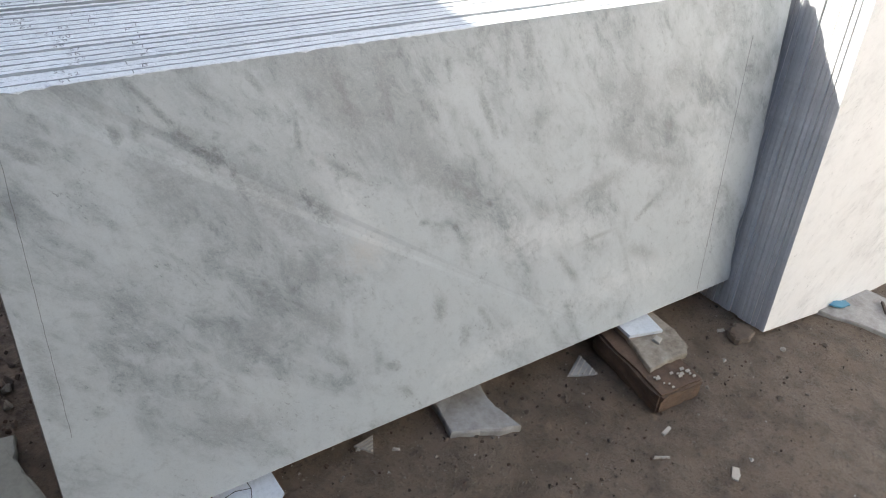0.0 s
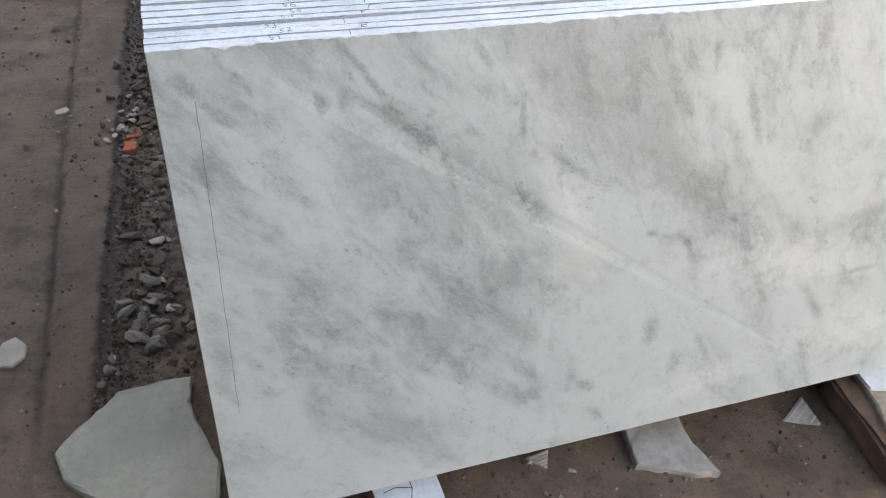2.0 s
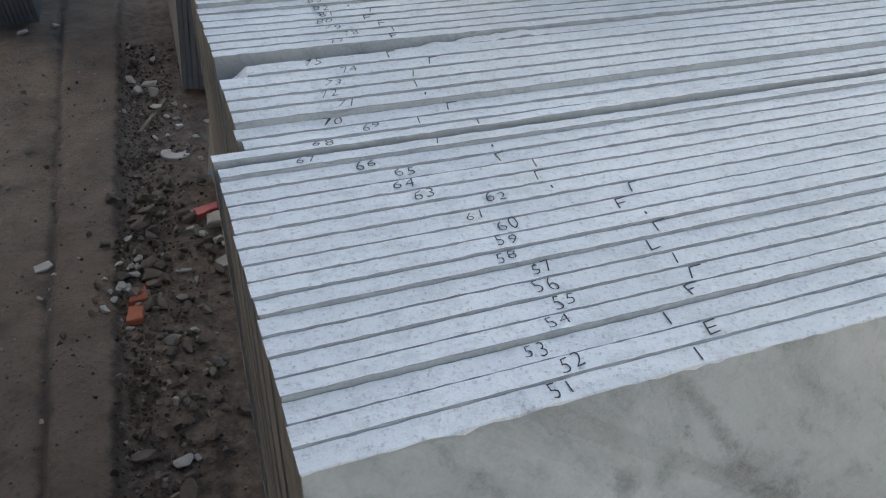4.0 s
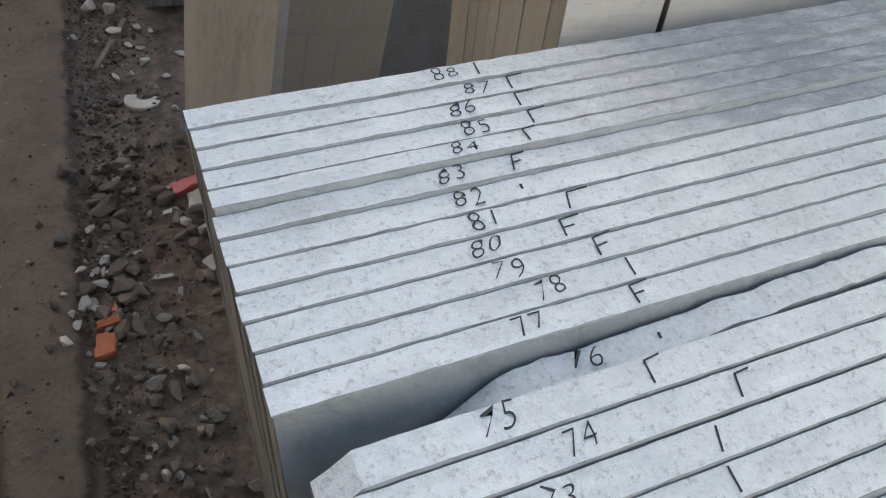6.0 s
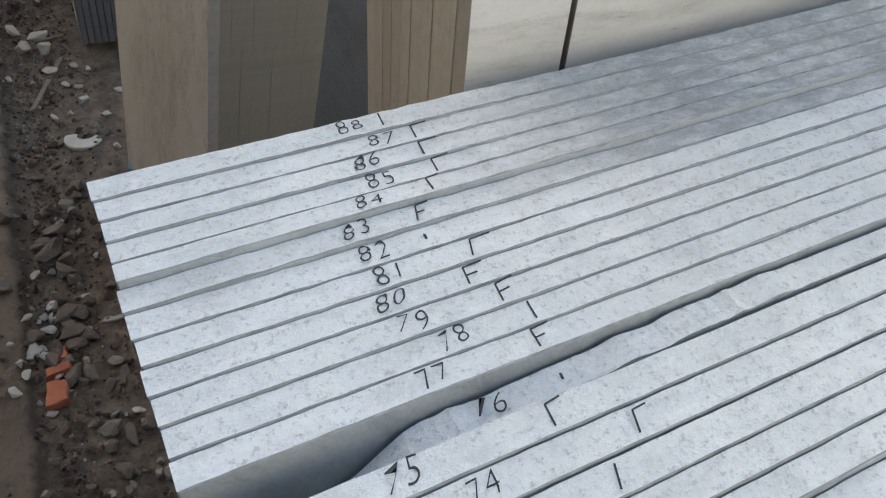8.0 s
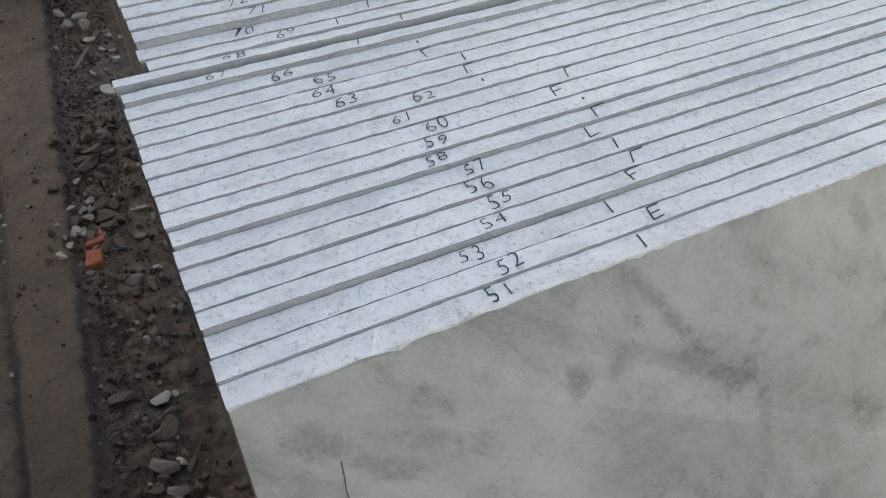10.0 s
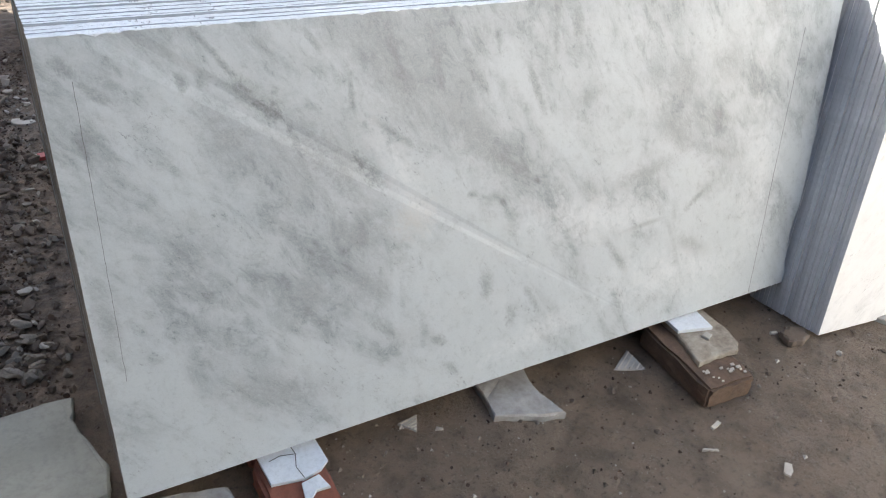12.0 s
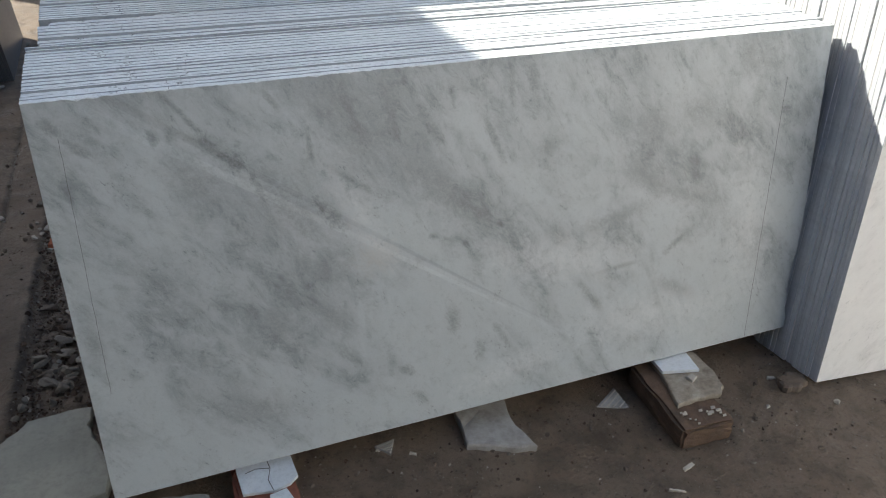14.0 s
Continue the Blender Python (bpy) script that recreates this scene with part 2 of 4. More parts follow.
VEINS = (
    (0.414, -0.054, 0.035, 0.007, 45), (0.518, -0.050, 0.030, 0.008, 55), (0.095, -0.112, 0.035, 0.012, 35), (0.705, -0.090, 0.085, 0.012, 74), (0.805, -0.102, 0.075, 0.014, 78),
    (1.139, -0.080, 0.065, 0.012, 85), (1.205, -0.064, 0.055, 0.014, 80), (1.029, -0.398, 0.070, 0.020, 40), (0.955, -0.725, 0.050, 0.022, 88), (1.040, -0.840, 0.032, 0.016, 80),
    (1.114, -0.810, 0.080, 0.012, 58), (1.506, -0.662, 0.075, 0.008, -4), (1.720, -0.613, 0.060, 0.012, -35), (1.755, -0.362, 0.030, 0.016, 15), (0.666, -0.776, 0.055, 0.016, 48),
    (0.811, -0.849, 0.030, 0.014, 40), (0.849, -0.945, 0.035, 0.014, 45), (1.410, -0.743, 0.090, 0.014, 55), (0.042, -0.053, 0.020, 0.014, 40))
CLOUDS = (
    (0.317, -0.225, 0.075, 0.040, 65), (0.539, -0.320, 0.190, 0.085, 40), (0.925, -0.318, 0.120, 0.050, 50), (1.251, -0.253, 0.045, 0.022, -12), (1.286, -0.522, 0.040, 0.030, 30),
    (1.921, -0.070, 0.070, 0.030, 80), (2.173, -0.245, 0.040, 0.025, 80), (1.757, -0.208, 0.070, 0.050, 30), (1.600, -0.240, 0.060, 0.055, 60), (1.595, -0.392, 0.110, 0.035, 35),
    (1.775, -0.478, 0.090, 0.026, 18), (1.485, -0.498, 0.110, 0.024, -12), (1.726, -0.780, 0.080, 0.026, 28), (0.597, -0.498, 0.090, 0.035, 35), (0.615, -0.633, 0.080, 0.035, 50),
    (0.467, -0.616, 0.045, 0.030, 70), (0.033, -0.563, 0.110, 0.022, 86), (0.390, -0.860, 0.120, 0.050, 20), (0.700, -0.130, 0.200, 0.070, 55))
FRONT_MARKS = ([(*q, GREY, 0.85, 1.1) for q in CLOUDS] + [(*q, VEINED, 0.72, 0.85) for q in VEINS] + [(*q, DEEP, 0.60, 0.9) for q in STREAKS]
               + [(0.75, -0.487, 0.05, 0.045, 0, (0.46, 0.38, 0.30), 0.35, 1.2)]
               + [(x, z, a, b, t, PALE, 0.9, 1.4) for x, z, a, b, t in ((0.713, -0.370, 0.14, 0.035, 60), (1.316, -0.600, 0.20, 0.06, 10), (1.636, -0.860, 0.22, 0.07, 5), (1.13, -0.93, 0.14, 0.04, -10), (2.0, -0.62, 0.22, 0.07, 80))])
MARBLE = marble("grey_white_marble", (0.40, 0.435, 0.45), (0.20, 0.22, 0.228), (0.30, 0.325, 0.335), grade=0.10)
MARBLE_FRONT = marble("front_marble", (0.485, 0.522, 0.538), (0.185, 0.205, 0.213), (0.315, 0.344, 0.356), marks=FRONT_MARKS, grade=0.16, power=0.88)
MARBLE_WHITE = marble("pale_marble", (0.82, 0.81, 0.80), (0.66, 0.65, 0.64), (0.77, 0.765, 0.755), streak_turn=-40, rough=0.45)
MARBLE_BANDED = marble("banded_marble", (0.62, 0.605, 0.58), (0.44, 0.42, 0.395), (0.54, 0.525, 0.50), streak_turn=4, rough=0.8, stretch=7.0)
# shade is put into this marble's colour, for slabs in dark places
MARBLE_SHADED = marble("shaded_marble", (0.070, 0.078, 0.090), (0.035, 0.038, 0.045), (0.050, 0.055, 0.065), streak_turn=80)
MARBLE_BROWN = marble("brown_grey_marble", (0.30, 0.278, 0.25), (0.16, 0.146, 0.13), (0.23, 0.212, 0.19), streak_turn=80, rough=0.55)
SAWN = sawn("sawn_edge", (0.84, 0.87, 0.875), (0.64, 0.68, 0.695))
SAWN_DIRTY = sawn("smudged_sawn_edge", (0.82, 0.85, 0.855), (0.62, 0.66, 0.675), 0.62)
# darker grey on the arrises, painted for the shadow in the joints
ARRIS_SHADE = dusty("arris_shade", (0.46, 0.49, 0.50), (0.24, 0.26, 0.27), 90, 0.5)
# brown dust on the ends, with their shade put into the colour too
ENDS_SHADED = dusty("dusty_shaded_end", (0.285, 0.262, 0.230), (0.235, 0.214, 0.188), 4, 0.05)
ENDS_GREY = dusty("grey_end", (0.66, 0.68, 0.70), (0.36, 0.385, 0.42), 14, 0.55)
ENDS_TAN = dusty("tan_end", (0.46, 0.412, 0.352), (0.25, 0.221, 0.190), 5, 0.9)
ENDS_LILAC = dusty("pale_end", (0.40, 0.385, 0.38), (0.28, 0.265, 0.255), 4, 0.05)
ENDS_DARK = dusty("dark_end", (0.20, 0.20, 0.20), (0.09, 0.09, 0.095), 9)
INK = plain("marker_ink", (0.035, 0.038, 0.042), 0.6)
HAIR = plain("hairline", (0.13, 0.13, 0.13), 0.8)
MUD = mud("yard_mud")
DARK_STONE = stone("muddy_stone", (0.105, 0.076, 0.056), (0.215, 0.172, 0.138), 14)
PALE_STONE = stone("pale_chip", (0.46, 0.415, 0.35), (0.66, 0.61, 0.54), vary=0.6)
MID_STONE = stone("dusty_stone", (0.20, 0.172, 0.140), (0.36, 0.318, 0.265), 16, vary=0.6)
FLAG = stone("greenish_flagstone", (0.29, 0.287, 0.240), (0.39, 0.382, 0.325), 5, 0.7, 0.0, 0.002)
BUFF = stone("buff_stone", (0.47, 0.41, 0.335), (0.20, 0.16, 0.12), 24, 0.8, 0.1, 0.009)
GREY_STONE = stone("grey_stone", (0.48, 0.465, 0.44), (0.29, 0.27, 0.245), 22, 0.8, 0.1, 0.005)
RED_BRICK = stone("red_brick", (0.30, 0.105, 0.065), (0.20, 0.075, 0.05), 30, 0.9, 0.1)
DARK_BRICK = stone("muddy_brick", (0.165, 0.102, 0.066), (0.085, 0.055, 0.038), 18, 0.75, 0.1, 0.008)
ORANGE = stone("orange_brick", (0.48, 0.155, 0.08), (0.36, 0.11, 0.06), 30, 0.9, 0.3)
TILE = stone("white_tile", (0.74, 0.77, 0.80), (0.66, 0.70, 0.74), 10, 0.4, 0.0, 0.0005)
WOOD = stone("weathered_wood", (0.33, 0.27, 0.20), (0.20, 0.16, 0.12), 25)
BLUE = plain("blue_plastic", (0.10, 0.30, 0.42), 0.4)
REDWRAP = plain("red_wrapper", (0.50, 0.10, 0.09), 0.45)
ROOF = stone("roof_sheet", (0.16, 0.15, 0.14), (0.10, 0.095, 0.09), 3, 0.7, 0.0)
BOUNCE_WHITE = stone("bounce_white", (0.80, 0.79, 0.77), (0.72, 0.71, 0.69), 2, 0.9, 0.0)
PLASTER = stone("plaster", (0.42, 0.40, 0.37), (0.34, 0.32, 0.29), 2, 0.9, 0.0)


# ---- builders ----
def mesh_of(name, bm, *mats):
    me = bpy.data.meshes.new(name)
    bm.normal_update()
    bm.to_mesh(me)
    bm.free()
    for m in mats:
        me.materials.append(m)
    return me


def thing(name, me, m, label, category, group="", kind=""):
    ob = new(name, me)
    ob.matrix_world = m
    return tagged(ob, label, category, group, kind or "thing")


def part(name, me, parent, m=None, label=""):
    ob = new(name, me)
    ob.parent = parent
    ob.matrix_basis = m or Matrix()
    return tagged(ob, label) if label else ob


def prism(outline, depth, chamfer=0.0012, jag=0.0, seed=0, mats=(0, 1, 2), arris=False):
    """A slab standing in x and z, y from 0 to depth: outline in x, z, worn arrises. Material slots: face, top, ends."""
    rnd = random.Random(seed)
    bm = bmesh.new()
    n = len(outline)
    cx = sum(p[0] for p in outline) / n
    cz = sum(p[1] for p in outline) / n
    low, high = min(p[0] for p in outline), max(p[0] for p in outline)
    rings = []
    for y, inset in ((0.0, chamfer), (chamfer, 0.0), (depth - chamfer, 0.0), (depth, chamfer)):
        ring = []
        for x, z in outline:
            wear = inset * rnd.uniform(0.5, 1.0 + jag) if inset else 0.0
            if inset and rnd.random() < 0.09 * jag:
                wear += rnd.uniform(0.001, 0.0035)
            near_end = min(abs(x - low), abs(x - high)) < 0.03
            ring.append(bm.verts.new((x - math.copysign(min(wear, 0.0009), x - cx) * near_end, y, z - math.copysign(wear, z - cz))))
        rings.append(ring)
    bm.faces.new(rings[0]).material_index = mats[0]
    bm.faces.new(rings[3][::-1]).material_index = mats[0]
    for a, b in zip(rings, rings[1:]):
        for i in range(n):
            j = (i + 1) % n
            f = bm.faces.new((a[j], a[i], b[i], b[j]))
            dx, dz = abs(outline[j][0] - outline[i][0]), abs(outline[j][1] - outline[i][1])
            f.material_index = (3 if a is not rings[1] and arris else mats[1]) if dx > dz else mats[2]
    bmesh.ops.recalc_face_normals(bm, faces=bm.faces)
    return bm


def edge_line(x0, x1, z0, z1, steps, rough, rnd):
    """Points from (x0, z0) to (x1, z1), the last left out, a little off the line."""
    out = []
    for k in range(steps):
        f = k / steps
        w = rough if 0 < k else 0.0
        out.append((x0 + (x1 - x0) * f + (rnd.uniform(-w, w) if abs(z1 - z0) > abs(x1 - x0) else 0),
                    z0 + (z1 - z0) * f + (rnd.uniform(-w, w) if abs(z1 - z0) < abs(x1 - x0) else 0)))
    return out


def slab_outline(left, right, bottom, top, seed, rough=0.0006):
    rnd = random.Random(seed)
    xs = [right - (right - left - 0.9) * k / 26 for k in range(26)] if right - left > 1.2 else []
    start = left + 0.9 if xs else right
    steps = 90 if xs else 20
    xs += [start - (start - left) * k / steps for k in range(steps)]
    crest = [(x, top + rnd.uniform(-rough, rough) * 0.8 + 0.0015 * noise.noise(Vector((x * 3, seed, 0)))) for x in xs]
    return (edge_line(left, right, bottom, bottom, 14, rough, rnd) + edge_line(right, right, bottom, top, 8, rough, rnd)
            + crest + edge_line(left, left, top, bottom, 12, rough, rnd))


def plate(outline, thick, seed=0, wear=0.004, ragged=0.0):
    """A flat broken piece lying in x and y, its under side at z 0, with a broken, sloping rim."""
    rnd = random.Random(seed)
    pts = []
    n = len(outline)
    for i, (x, y) in enumerate(outline):
        x2, y2 = outline[(i + 1) % n]
        pts.append((x, y))
        if ragged:
            for f in (0.33, 0.66):
                pts.append((x + (x2 - x) * f + rnd.uniform(-ragged, ragged), y + (y2 - y) * f + rnd.uniform(-ragged, ragged)))
    cx, cy = sum(p[0] for p in pts) / len(pts), sum(p[1] for p in pts) / len(pts)
    bm = bmesh.new()
    rings = []
    for z, k in ((0.0, 0.6), (thick * 0.35, 0.0), (thick * 0.85, 0.25), (thick, 1.0)):
        ring = []
        for x, y in pts:
            d = math.hypot(x - cx, y - cy) or 1
            w = wear * k * rnd.uniform(0.4, 1.4)
            ring.append(bm.verts.new((x - (x - cx) / d * w, y - (y - cy) / d * w, z + (rnd.uniform(-1, 1) * thick * 0.06 if z else 0))))
        rings.append(ring)
    bm.faces.new(rings[0][::-1])
    bm.faces.new(rings[-1])
    for a, b in zip(rings, rings[1:]):
        for i in range(len(pts)):
            j = (i + 1) % len(pts)
            bm.faces.new((a[i], a[j], b[j], b[i]))
    bmesh.ops.recalc_face_normals(bm, faces=bm.faces)
    return bm


def block(sx, sy, sz, wear=0.004, seed=0, cuts=3):
    """A worn brick, its under side at z 0."""
    rnd = random.Random(seed)
    bm = bmesh.new()
    bmesh.ops.create_cube(bm, size=1)
    bmesh.ops.scale(bm, vec=(sx, sy, sz), verts=bm.verts)
    bmesh.ops.bevel(bm, geom=bm.edges[:], offset=wear, segments=2, affect="EDGES")
    bmesh.ops.subdivide_edges(bm, edges=[e for e in bm.edges if e.calc_length() > 0.03], cuts=cuts, use_grid_fill=True)
    for v in bm.verts:
        v.co += noise.noise_vector(v.co * 35 + Vector((seed, 0, 0))) * wear * 0.6 + noise.noise_vector(v.co * 90 + Vector((0, seed, 0))) * wear * 0.35
        v.co.z += sz / 2
    return bm


def rock(seed, flat=0.7, sharp=0.28, level=2):
    """An angular broken stone about 1 across."""
    rnd = random.Random(seed * 17 + 5)
    bm = bmesh.new()
    for _ in range(8 + 5 * level):
        d = Vector((rnd.gauss(0, 1), rnd.gauss(0, 1), rnd.gauss(0, 1))).normalized() * rnd.uniform(0.5 - sharp * 0.5, 0.5)
        bm.verts.new((d.x, d.y * rnd.uniform(0.75, 1.0), d.z * flat))
    made = bmesh.ops.convex_hull(bm, input=bm.verts)
    bmesh.ops.delete(bm, geom=list({e for e in made["geom_interior"] + made["geom_unused"] if isinstance(e, bmesh.types.BMVert)}), context="VERTS")
    bmesh.ops.bevel(bm, geom=bm.edges[:], offset=0.02, segments=1, affect="EDGES")
    bm.verts.index_update()
    return bm


def bar(a, b, width, thick=0.0004):
    """A thin drawn stroke from a to b in x and y."""
    bm = bmesh.new()
    d = Vector((b[0] - a[0], b[1] - a[1], 0))
    side = Vector((-d.y, d.x, 0)).normalized() * width / 2
    bmesh.ops.create_cube(bm, size=1)
    for v in bm.verts:
        p = Vector((*a, 0)) + d * (v.co.x + 0.5) + side * (v.co.y * 2)
        v.co = Vector((p.x, p.y, thick * (v.co.z + 0.5)))
    return bm


def merge(*bms):
    out = bmesh.new()
    for b in bms:
        me = bpy.data.meshes.new("join")
        b.to_mesh(me)
        b.free()
        out.from_mesh(me)
        bpy.data.meshes.remove(me)
    return out


def lettering(body, size, slant, thin=-0.00036):
    cu = bpy.data.curves.new("lettering", "FONT")
    cu.body, cu.size, cu.shear, cu.offset = body, size, slant, thin * size / 0.022
    cu.align_x, cu.align_y, cu.resolution_u, cu.space_character = "CENTER", "CENTER", 4, 1.18
    ob = bpy.data.objects.new("lettering", cu)
    scene.collection.objects.link(ob)
    bpy.context.view_layer.update()
    me = bpy.data.meshes.new_from_object(ob.evaluated_get(bpy.context.evaluated_depsgraph_get()))
    bpy.data.objects.remove(ob)
    bpy.data.curves.remove(cu)
    me.materials.clear()
    me.materials.append(INK)
    # an unsteady hand: digits of uneven size and slope
    seed = float(body) * 1.7
    for v in me.vertices:
        left = v.co.x < 0
        k = 1 + 0.16 * math.sin(seed + 2.1 * left)
        v.co.y = v.co.y * k + 0.0012 * math.sin(seed * 1.3 + 3.0 * left)
        v.co.x += 0.10 * math.sin(seed * 0.7 + 1.9 * left) * v.co.y + 0.0009 * noise.noise(Vector((v.co.x * 190, v.co.y * 190, seed)))
        v.co.y += 0.0009 * noise.noise(Vector((v.co.y * 190, v.co.x * 190, seed + 9)))
    return me


# ---- ground ----
def lane_in(y):
    return -0.278 + 0.058 * (y - 0.85)


def lane_out(y):
    return -0.43 + 0.02 * (y - 1.0)


def smooth(a, b, v):
    f = min(max((v - a) / (b - a), 0.0), 1.0)
    return f * f * (3 - 2 * f)


def ground_z(x, y):
    near = 1 - smooth(4.0, 9.0, math.hypot(x - 0.5, y - 0.5))
    p = Vector((x, y, 0))
    z = 0.016 * noise.noise(p * 1.1) + 0.007 * noise.noise(p * 5.0) + 0.004 * noise.noise(p * 14.0)
    a, b = lane_out(y), lane_in(y)
    wob = 0.012 * noise.noise(Vector((3.0, y * 3.0, 0))) + 0.006 * noise.noise(Vector((7.0, y * 12.0, 0)))
    strip = smooth(a - 0.012 + wob, a + 0.02 + wob, x) * (1 - smooth(b - 0.004 + wob, b + 0.010 + wob, x))
    groove = math.exp(-((x - a - wob) / 0.016) ** 2)
    rubble = smooth(b, b + 0.03, x) * (1 - smooth(0.2, 0.35, x))
    fade = smooth(0.15, 0.5, y) * near
    z += fade * (0.018 * strip - 0.016 * groove - 0.012 * rubble + 0.010 * rubble * noise.noise(p * 22))
    front = smooth(0.0, -0.25, y)
    # unseen mound, added under the stack to stop light leaking through from behind
    z += 0.075 * smooth(0.03, 0.2, x) * (1 - smooth(2.0, 2.2, x)) * smooth(0.02, 0.2, y) * (1 - smooth(0.5, 0.75, y))
    z += near * front * 0.005 * noise.noise(p * 18)
    return z * near - 0.004


def spread(lo, hi, step, reach):
    inner = list(np.arange(lo, hi + step / 2, step))
    left, right, d = [], [], step
    a, b = lo, hi
    while b < reach:
        d *= 1.35
        a, b = a - d, b + d
        left.insert(0, a)
        right.append(b)
    return left + inner + right


gx, gy = spread(-1.2, 3.4, 0.022, 160), spread(-1.6, 4.2, 0.022, 160)
verts = [(x, y, ground_z(x, y)) for y in gy for x in gx]
nx = len(gx)
faces = [(j * nx + i, j * nx + i + 1, (j + 1) * nx + i + 1, (j + 1) * nx + i) for j in range(len(gy) - 1) for i in range(nx - 1)]
me = bpy.data.meshes.new("ground")
me.from_pydata(verts, [], faces)
me.polygons.foreach_set("use_smooth", [True] * len(me.polygons))
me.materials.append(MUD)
tagged(new("ground", me), "damp brown yard mud with a trodden lane and wheel edges", "ground", kind="structure")

# ---- unseen open shed, added to keep the sun off the lane ----
bm = bmesh.new()
for x0, x1, z in ((-9.0, -1.64, 4.0),):
    bmesh.ops.create_cube(bm, size=1, matrix=Matrix.Translation(((x0 + x1) / 2, -2.4, z + 0.05)) @ Matrix.Diagonal((x1 - x0, 19.4, 0.1, 1)))
tagged(new("shed_roof", mesh_of("shed_roof", bm, ROOF)), "unseen dark sheet roof added to shade the lane", "roof", kind="structure")
for px, py in ((-1.8, -11.8), (-1.8, -3.9), (-1.8, 7.0), (-8.8, -11.8), (-8.8, 7.0)):
    bm = bmesh.new()
    bmesh.ops.create_cone(bm, cap_ends=True, segments=12, radius1=0.06, radius2=0.06, depth=4.04)
    tagged(thing("shed_post", mesh_of("shed_post", bm, ROOF), Matrix.Translation((px, py, 1.99)), "unseen round post added under the shading roof", "post", "posts of the shed"), kind="structure")
bm = bmesh.new()
bmesh.ops.create_cube(bm, size=1, matrix=Matrix.Translation((-9.15, -2.4, 2.05)) @ Matrix.Diagonal((0.25, 19.4, 4.2, 1)))
tagged(new("wall_west", mesh_of("wall_west", bm, PLASTER)), "unseen plain back wall added behind the shading roof", "wall", kind="structure")

# unseen wall, added to block sky light from the front left
bm = bmesh.new()
bmesh.ops.create_cube(bm, size=1, matrix=Matrix.Translation((-4.15, -5.0, 2.68)) @ Matrix.Diagonal((9.5, 0.25, 5.4, 1)))
tagged(new("wall_southwest", mesh_of("wall_southwest", bm, ROOF)), "unseen dark wall added to dim the left of the stack", "wall", kind="structure")

# unseen wall, added to cut the low sky light on the far lane
bm = bmesh.new()
bmesh.ops.create_cube(bm, size=1, matrix=Matrix.Translation((-1.5, 9.1, 1.4)) @ Matrix.Diagonal((15.0, 0.25, 2.9, 1)))
tagged(new("wall_north", mesh_of("wall_north", bm, PLASTER)), "unseen plain wall added to darken the far lane", "wall", kind="structure")

# ---- unseen white wall opposite the stacks, added as a sun reflector ----
bm = bmesh.new()
bmesh.ops.create_cube(bm, size=1, matrix=Matrix.Translation((7.6, -4.6, 3.2)) @ Matrix.Diagonal((11.0, 0.25, 6.6, 1)))
tagged(new("wall_south", mesh_of("wall_south", bm, BOUNCE_WHITE)), "unseen white wall added to bounce sun onto the stacks", "wall", kind="structure")

# ---- the numbered stack ----
PITCH, COUNT = 0.0189, 38
MIDDLES = ((0, 0.0095), (16, 0.318), (17, 0.343), (22, 0.434), (24, 0.475), (26, 0.520), (33, 0.647), (37, 0.716))
HEIGHT_KEYS = [(0, 0), (0.065, 0.013), (0.219, 0.047), (0.36, 0.074), (0.46, 0.107), (0.549, 0.127), (0.631, 0.145), (0.72, 0.165)]
# where each number and tick is written along its slab, from the first slab on
NUMBER_X = (0.185, 0.202, 0.183, 0.212, 0.227, 0.221, 0.227, 0.204, 0.213, 0.224, 0.201, 0.229, 0.168, 0.155, 0.163, 0.131, 0.079, 0.101, 0.155,
            0.120, 0.140, 0.127, 0.136, 0.160, 0.125, 0.187, 0.165, 0.186, 0.169, 0.163, 0.172, 0.168, 0.165, 0.181, 0.197, 0.194, 0.212, 0.197)
TICK_X = (0.298, 0.319, 0.297, 0.329, 0.344, 0.343, 0.329, 0.348, 0.352, 0.333, 0.358, 0.287, 0.279, 0.287, 0.258, 0.261, 0.209, 0.263, 0.205,
          0.244, 0.227, 0.222, 0.225, 0.252, 0.211, 0.234, 0.229, 0.237, 0.225, 0.213, 0.225, 0.204, 0.205, 0.224, 0.236, 0.235, 0.237, 0.220)
TICK_KIND = "IEIFGILGDFGDGIGDIIIGDIIGGDFIFFGDFGGGGI"
LEFT_STEP = {16: 0.001, 17: -0.002, 18: 0.030, 24: 0.036, 25: 0.05}


def middle(i):
    return float(np.interp(i, [k[0] for k in MIDDLES], [k[1] for k in MIDDLES]))


# how far each slab stands proud of the one before it, in millimetres
PROUD = (0, 1.7, 0.4, 4.6, 0.8, 1.2, 1.7, 3.2, 2.6, 0.9, 0.8, 1.3, 0.9, 1.3, 0.9, 1.6, 4.2, 5.0, 0.9, 1.7, 6.5, 1.4, 1.5, 1.3, 1.4, 0.8, 3.5, 1.4, 1.2, 1.2, 1.4, 0.8, 1.5, 5.2, 0.8, 0.9, 1.0, 0.8)


def tops():
    """The height of each slab's sawn top at its front arris, and how far it rises towards the back."""
    fronts, slopes = [], []
    back = 0.0
    for i in range(COUNT):
        mean = float(np.interp(middle(i), [k[0] for k in HEIGHT_KEYS], [k[1] for k in HEIGHT_KEYS]))
        mean += 0.008 if 20 <= i <= 24 else 0.0
        front = back + PROUD[i] * 0.001
        slope = min(max((mean - front) / 0.0095 * 0.45 + 0.06, 0.0), 0.22)
        fronts.append(front)
        slopes.append(slope)
        back = front + slope * 0.0187
    return fronts, slopes


TOP_FRONT, TOP_SLOPE = tops()


